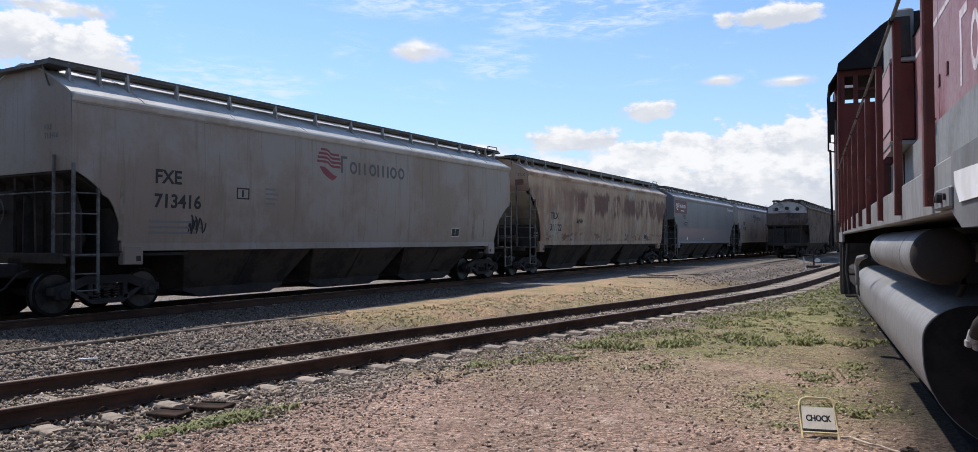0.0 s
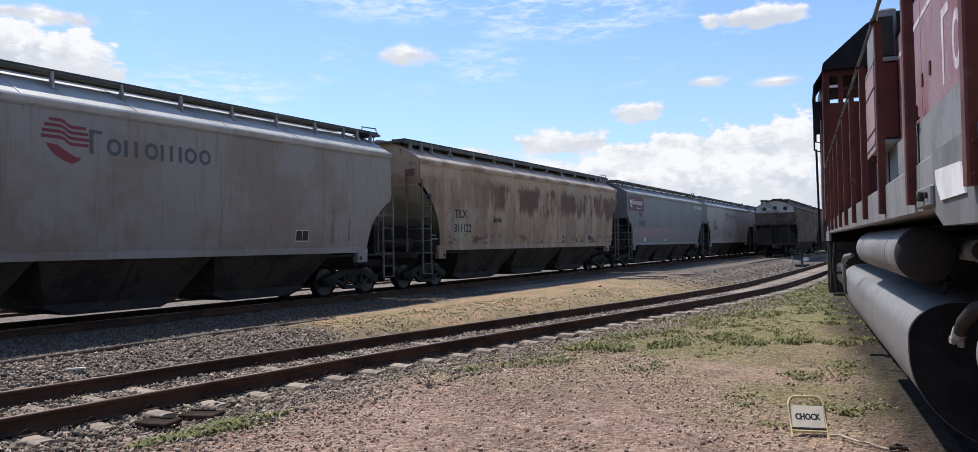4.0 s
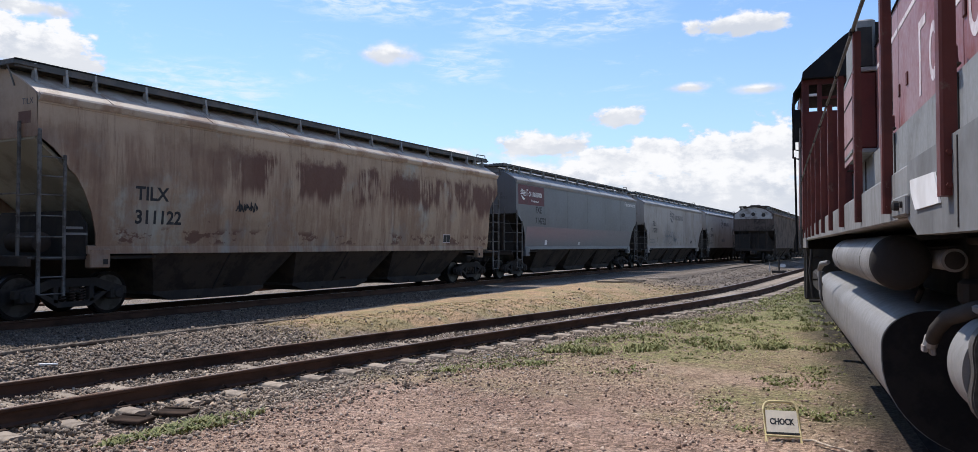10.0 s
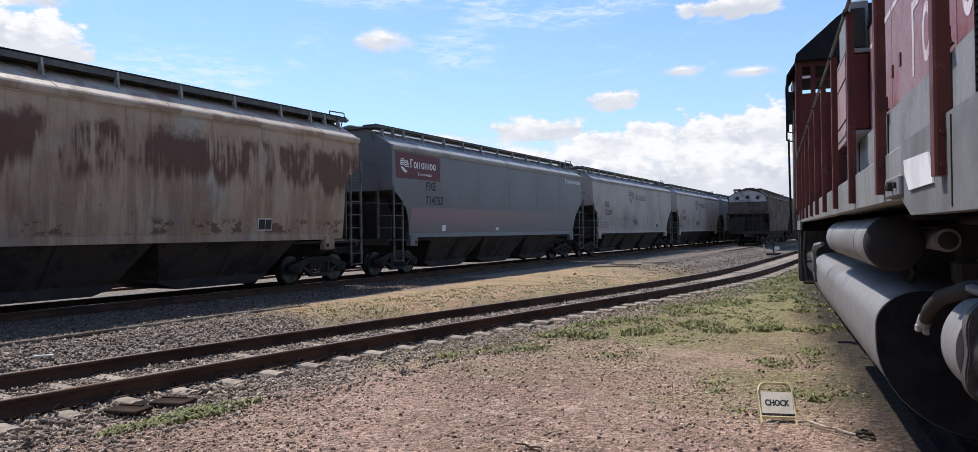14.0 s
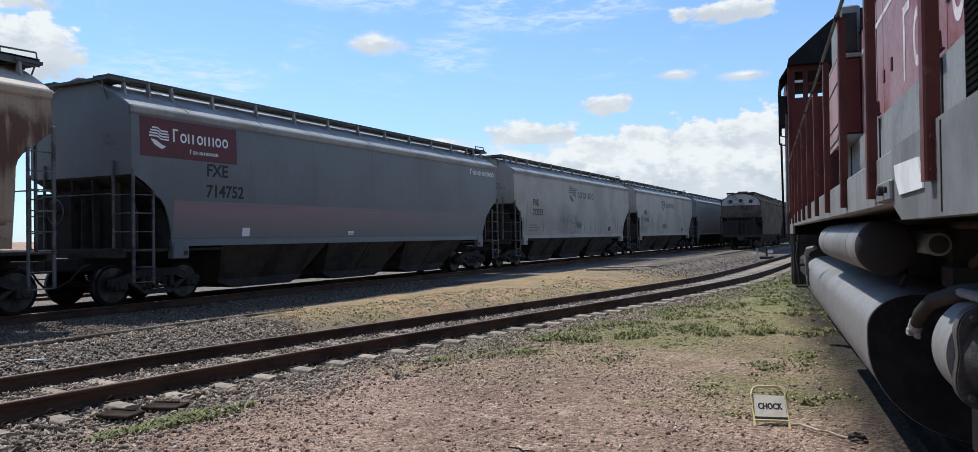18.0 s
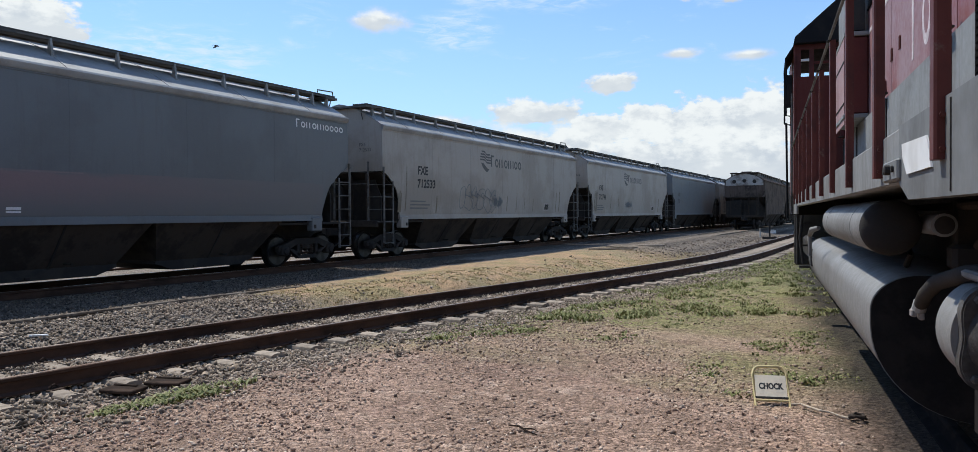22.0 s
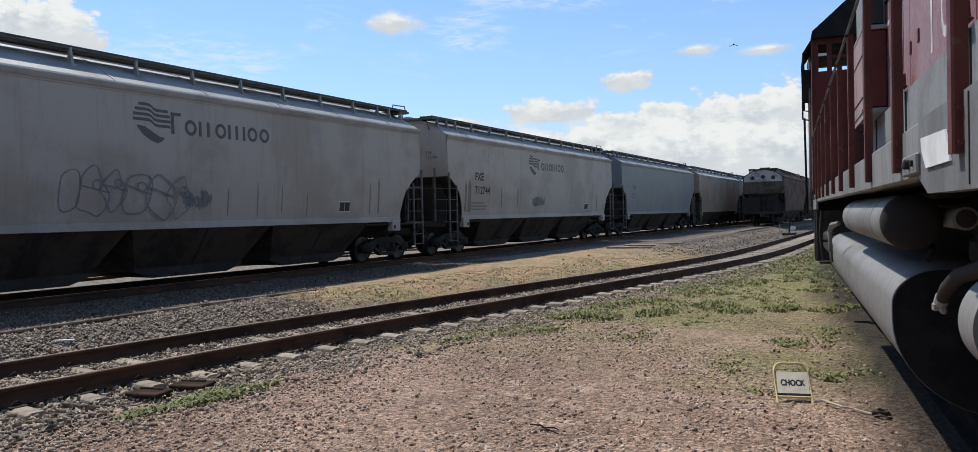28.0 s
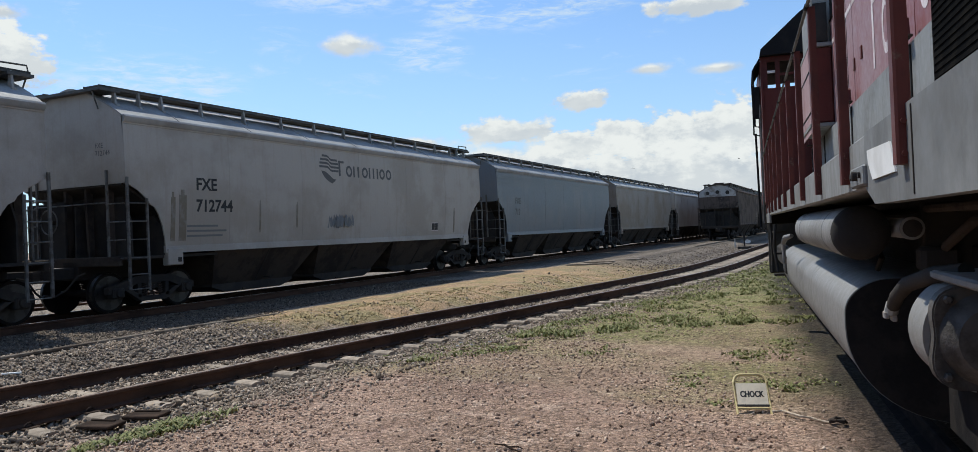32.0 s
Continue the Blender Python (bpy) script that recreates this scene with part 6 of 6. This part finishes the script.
def stones(x, y, size, mat, name, sink=0.25, lift=0.0):
    n = len(x)
    v = OCTA_V[None] * (1 + rng.uniform(-0.35, 0.35, (n, 6, 1)))
    v = v + rng.uniform(-0.25, 0.25, (n, 6, 3))
    v = v * (size[:, None] * rng.uniform(0.42, 1.25, (n, 3)))[:, None, :]
    v = np.einsum("nij,nkj->nki", turns(n), v)
    z = ground_z(x, y) + lift + size * (0.45 - sink * rng.uniform(0, 2, n))
    v = v + np.stack([x, y, z], -1)[:, None, :]
    f = OCTA_F[None] + 6 * np.arange(n)[:, None, None]
    return bulk_mesh(name, v.reshape(-1, 3), f.reshape(-1, 3), mat)


def strip(n, y0, y1, off0, off1, power=1.0):
    y = y0 + (y1 - y0) * rng.uniform(0, 1, n) ** power
    off = rng.uniform(off0, off1, n)
    return near_x(y) + off, y, off


x, y, off = strip(88000, 2.6, 24.0, -3.2, 2.9, 1.5)
edge = 1.9 + 0.4 * np.sin(y * 1.3) + 0.25 * np.sin(y * 3.7)
keep = (off < edge) | (rng.uniform(0, 1, len(y)) < 0.22)
dry_zone = (off < -1.3) & (y > 10.5)
keep &= ~dry_zone | (rng.uniform(0, 1, len(y)) < 0.025)
slope = (near_x(y + 0.5) - near_x(y - 0.5))
along = y + off * slope
keep &= ~((np.abs((along - 0.6 + 0.31) % 0.62 - 0.31) < 0.15) & (off > 0.85) & (off < 1.30)) | (rng.uniform(0, 1, len(y)) < 0.04)
# stones within the train's shade take the darker copy
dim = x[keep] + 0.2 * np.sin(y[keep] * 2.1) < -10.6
x, y = x[keep], y[keep]
size = rng.uniform(0.012, 0.034, len(x))
tagged(new("dim_ballast", stones(x[dim], y[dim], size[dim], M["dim_stone"], "dim_ballast")), "ballast stones round the half-buried siding, darkened for the train's shade", "ballast", kind="stuff")
x, y, size = x[~dim], y[~dim], size[~dim]
tagged(new("ballast", stones(x, y, size, M["stone"], "ballast")), "crushed grey ballast stones along the near track", "ballast", kind="stuff")
# stones beside the train, its shade put into their colour
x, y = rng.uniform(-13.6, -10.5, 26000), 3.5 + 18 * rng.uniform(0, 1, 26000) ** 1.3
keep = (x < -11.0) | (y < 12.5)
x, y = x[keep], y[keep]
tagged(new("side_ballast", stones(x, y, rng.uniform(0.014, 0.034, len(x)), M["dim_stone"], "side_ballast")), "ballast stones beside the train, darkened for its shade", "ballast", kind="stuff")

# stones heaped over the sleepers between the rails
x, y, off = strip(15000, 2.6, 26.0, -0.66, 0.66, 1.4)
tagged(new("track_ballast", stones(x, y, rng.uniform(0.016, 0.034, 15000), M["stone"], "track_ballast", 0.3, 0.032)), "crushed ballast filling the near track between its rails", "ballast", kind="stuff")

# sparse larger rubble further along
x, y, off = strip(5200, 22.0, 60.0, -4.2, 2.4, 1.0)
keep = (off > -1.2) | (y > 30) | (rng.uniform(0, 1, len(y)) < 0.12)
x, y = x[keep], y[keep]
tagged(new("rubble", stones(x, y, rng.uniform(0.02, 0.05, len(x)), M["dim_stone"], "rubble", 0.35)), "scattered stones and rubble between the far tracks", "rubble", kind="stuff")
n = 75000
y = 2.8 + 13 * rng.uniform(0, 1, n) ** 1.4
x = rng.uniform(-6.2, 0.9, n)
patchy = np.sin(x * 1.3 + 0.4 * y) * np.sin(0.8 * y - 0.6 * x + 1) + 0.5 * np.sin(2.9 * x + 1.7 * y)
keep = (x - near_x(y) > 1.4) & (x * 0.993 + y * 0.118 < 0.72) & (patchy + rng.uniform(-0.9, 0.9, n) > -0.25) & (rng.uniform(0, 1, n) > step(x + 0.25 * y, -1.5, 2.2) * 0.75)
x, y = x[keep], y[keep]
size = 0.004 + 0.020 * rng.uniform(0, 1, len(x)) ** 2.6
tagged(new("gravel", stones(x, y, size, M["grit"], "gravel", 0.3)), "loose pinkish gravel and grit on dirt", "gravel", kind="stuff")


def blades(cx, cy, spread, height, per, mat, name, label, width=0.007, lean=0.7):
    """Bent grass blades round each clump centre; each of the inputs is one value a clump."""
    k = np.repeat(np.arange(len(cx)), per)
    n = len(k)
    a, r = rng.uniform(0, 6.2832, n), np.sqrt(rng.uniform(0, 1, n)) * spread[k]
    x, y = cx[k] + r * np.cos(a), cy[k] + r * np.sin(a)
    h = height[k] * rng.uniform(0.35, 1.0, n)
    b = rng.uniform(0, 6.2832, n)
    ln = rng.uniform(0.15, lean, n) * h
    z = ground_z(x, y) - 0.005
    wx, wy = -np.sin(b) * width, np.cos(b) * width
    dx, dy = np.cos(b) * ln, np.sin(b) * ln
    v = np.stack([np.stack([x + wx, y + wy, z], -1), np.stack([x - wx, y - wy, z], -1), np.stack([x - wx * 1.2 + dx * 0.4, y - wy * 1.2 + dy * 0.4, z + h * 0.6], -1),
                  np.stack([x + wx * 1.2 + dx * 0.4, y + wy * 1.2 + dy * 0.4, z + h * 0.6], -1), np.stack([x + dx + wx * 0.15, y + dy + wy * 0.15, z + h * 0.9], -1), np.stack([x + dx - wx * 0.15, y + dy - wy * 0.15, z + h * 0.9], -1)], 1)
    f = np.array([(0, 1, 2, 3), (3, 2, 5, 4)])[None] + 6 * np.arange(n)[:, None, None]
    return tagged(new(name, bulk_mesh(name, v.reshape(-1, 3), f.reshape(-1, 4), mat)), label, "weeds", kind="stuff")


# thicker weeds between the near track and the dirt, thinning towards the locomotive
WEEDS = [(-5.90, 4.66, 0.22, 260), (-5.80, 5.0, 0.26, 260), (-5.70, 5.35, 0.26, 220), (-5.4, 9.0, 0.35, 40), (-5.1, 8.94, 0.3, 50), (-4.9, 9.6, 0.3, 25), (-4.43, 9.89, 0.15, 45), (-4.7, 11.6, 0.36, 240), (-4.17, 11.46, 0.30, 260),
         (-4.63, 13.04, 0.42, 220), (-3.49, 12.21, 0.30, 220), (-2.76, 13.48, 0.36, 200), (-2.33, 12.8, 0.30, 120), (-3.7, 13.6, 0.4, 120), (-4.08, 16.41, 0.45, 240), (-3.4, 15.4, 0.5, 160), (-4.93, 16.76, 0.3, 90), (-3.2, 17.9, 0.6, 260),
         (-3.99, 21.09, 0.8, 420), (-3.28, 24.0, 1.0, 520), (-2.76, 27.5, 1.2, 520), (-2.6, 21.5, 0.7, 220), (-3.0, 33, 1.6, 300), (-1.72, 13.27, 0.26, 240), (-1.17, 10.13, 0.24, 130), (-1.2, 9.6, 0.22, 40), (-0.59, 7.94, 0.10, 60), (-0.83, 8.12, 0.14, 70),
         (-1.63, 8.22, 0.20, 70), (-1.0, 7.4, 0.2, 30), (-2.0, 14.5, 0.4, 60), (-1.3, 16.5, 0.5, 90), (-1.9, 19.0, 0.6, 160), (-0.9, 11.0, 0.25, 50), (-2.3, 26.0, 1.0, 200), (-0.36, 8.39, 0.12, 30), (-0.84, 10.15, 0.3, 40), (-0.80, 13.7, 0.3, 50),
         (-1.1, 13.1, 0.3, 50), (-0.62, 11.2, 0.25, 40), (-1.6, 21.0, 0.7, 160), (-1.3, 16.9, 0.5, 80)]
cx, cy, sp, ht = [], [], [], []
for a, b, r, n in WEEDS:
    m = n // 5
    q, w = rng.uniform(0, 6.2832, m), np.sqrt(rng.uniform(0, 1, m)) * r
    cx += list(a + w * np.cos(q))
    cy += list(b + 1.6 * w * np.sin(q))
    sp += list(rng.uniform(0.05, 0.16, m))
    ht += list(rng.uniform(0.03, 0.10, m) * (0.5 if a > -2.4 and b < 12 else 0.8 if b < 7 else 1.0))
blades(np.array(cx), np.array(cy), np.array(sp), np.array(ht), 15, M["grass_green"], "weeds", "dusty green leafy weeds and low grass on dirt", 0.0085, 2.0)
m = 12000
y = 9.5 + 30 * rng.uniform(0, 1, m) ** 1.3
o = rng.uniform(1.3, 6.0, m)
x = near_x(y) + o
patch = np.sin(x * 2.1 + y * 0.6) * np.sin(y * 0.9 - x) + 0.6 * np.sin(x * 4.3 - y * 1.7) + rng.uniform(-1.0, 1.0, m) - 0.35 * np.maximum(o - 2.6, 0) > 0.55
x, y = x[patch], y[patch]
blades(x, y, rng.uniform(0.02, 0.09, len(x)), rng.uniform(0.015, 0.05, len(x)), 10, M["grass_green"], "thin_grass", "thin low grass over the dirt", 0.009, 2.0)
m = 6500
y = 10.0 + 24 * rng.uniform(0, 1, m) ** 1.2
x = rng.uniform(-10.3, -4.5, m)
keep = (x - near_x(y) < -1.15) & (x - near_x(y) > -3.4 + 0.4 * np.sin(y))
x, y = x[keep], y[keep]
blades(x, y, rng.uniform(0.04, 0.14, len(x)), rng.uniform(0.010, 0.032, len(x)), 12, M["grass_dry"], "dry_grass", "dry straw-coloured grass between the tracks", 0.009, 2.4)
# pale flower heads and scraps in the weeds
for a, b in ((-5.2, 9.9), (-5.05, 10.05), (-4.9, 10.35), (-5.3, 10.2)):
    fl = thing("pale_scrap", "small pale scrap among the weeds", "litter", pose(a, b, 0.05, 20, 10, 40 * a), "pale scraps in the weeds")
    part("leaf", Shape().prism([(-0.03, 0), (0, -0.02), (0.03, 0.005), (0.01, 0.025)], "z", -0.03, -0.018), M["paper"], fl)


# ---- birds over the yard ----
def bird(span):
    """A dark bird in flight: body, tail, two bent wings. It faces +x."""
    bd = thing("bird", "small dark bird flying over the yard", "bird", group="birds over the yard")
    k = span / 0.6
    part("body", Shape().lathe([(-0.12 * k, 0.01 * k), (-0.06 * k, 0.035 * k), (0.04 * k, 0.045 * k), (0.10 * k, 0.035 * k), (0.14 * k, 0.028 * k), (0.18 * k, 0.004 * k)], (0, 0, 0), "x", 10), M["bird"], bd)
    part("tail", Shape().prism([(-0.10 * k, -0.015 * k), (-0.22 * k, -0.05 * k), (-0.22 * k, 0.05 * k), (-0.10 * k, 0.015 * k)], "z", -0.004, 0.004), M["bird"], bd)
    wings = []
    for s in (-1, 1):
        w = part("wing", Shape().prism([(0.05 * k, 0.0), (0.09 * k, 0.14 * k * s), (0.03 * k, 0.30 * k * s), (-0.04 * k, 0.26 * k * s), (-0.05 * k, 0.10 * k * s), (-0.06 * k, 0.0)], "z", -0.004, 0.004), M["bird"], bd)
        wings.append((w, s))
    return bd, wings


birds = [bird(0.6), bird(0.55), bird(0.5), bird(0.55)]


# the nearest ballast stones, each a piece of its own
track_ob = bpy.data.objects["near_track"]
STONES = [stones(np.zeros(1), np.zeros(1), np.array([0.034]), M["stone_one"], "stone", 0.5) for k in range(8)]
for k in range(260):
    y = random.uniform(3.0, 6.6)
    x = float(near_x(y)) + random.uniform(0.85, 2.0)
    st = part("stone", STONES[k % 8], None, track_ob)
    st.matrix_basis = pose(x, y, float(ground_z(np.array(x), np.array(y))) + 0.012 , random.uniform(-20, 20), random.uniform(-20, 20), random.uniform(0, 360)) @ Matrix.Diagonal((random.uniform(0.8, 1.4),) * 3 + (1,))


# ---- what moves ----
RUN = [(0, 0.0), (2, 3.23), (4, 6.6), (6, 10.17), (8, 13.96), (10, 17.92), (12, 22.02), (14, 26.25), (16, 30.62), (18, 35.16), (20, 39.86), (22, 44.73), (24, 49.75),
       (26, 54.88), (28, 60.09), (30, 65.41), (32, 70.99)]
FLIGHTS = [
    [(0, -60, -300, 13), (20, -36, 4, 10.6), (21.5, -32.9, 24.6, 10.6), (22.2, -31.4, 32.9, 11.0), (23.0, -29.4, 43.9, 11.6), (24.0, -23.5, 60.4, 13.0), (24.6, -18.6, 70.9, 13.8), (25.5, -11.3, 87.5, 14.9), (26.5, 0, 112, 16), (32, 120, 260, 22)],
    [(0, 4, -90, 40), (26.5, -6.5, 34, 16.5), (27.5, -8.2, 43.0, 11.6), (28.2, -9.1, 50.2, 11.5), (28.6, -10.9, 56.2, 10.8), (29.0, -12.3, 62.2, 10.2), (29.4, -14.2, 67.9, 9.4), (29.8, -16.3, 71.9, 8.7), (30.2, -19.4, 75.6, 8.9), (30.6, -21.4, 81.0, 8.7), (31.0, -22.9, 86.5, 8.8), (32.0, -24.6, 96.7, 9.2)],
    [(0, 70, 60, 9), (28, 12, 80, 9), (30.4, -7, 88, 8.6), (31.0, -13.8, 88.6, 8.5), (31.5, -14.8, 90.2, 8.5), (32.0, -11.3, 94.0, 9.2)],
    [(0, 80, 70, 9), (28, 20, 84, 9), (31.2, -5.0, 89.5, 9.0), (32.0, -8.8, 89.3, 9.2)]]


def motions():
    for car, y0 in train:
        walk(car, [(t, pose(TRAIN_X, y0 - s, TRAIN_Z)) for t, s in RUN])
    # wheels turn with the way gone, less than a quarter turn from row to row
    times = [round(0.2 * k, 2) for k in range(161)]
    for car, y0 in train:
        for w in car.children:
            if "axle" in w:
                y = w.location.y
                walk(w, [(t, pose(0, y, WHEEL_R) @ Matrix.Rotation(float(catmull(RUN, t)) / WHEEL_R, 4, "X")) for t in times])
    for (bd, wings), way in zip(birds, FLIGHTS):
        rows = []
        for i, (t, x, y, z) in enumerate(way):
            a, b = way[max(i - 1, 0)], way[min(i + 1, len(way) - 1)]
            rows.append((t, pose(x, y, z, 0, 0, math.degrees(math.atan2(b[2] - a[2], b[1] - a[1])))))
        walk(bd, rows)
        for w, s in wings:
            walk(w, [(round(0.2 * k, 2), pose(0, 0, 0, s * (38 if k % 2 else -20))) for k in range(161)])


motions()
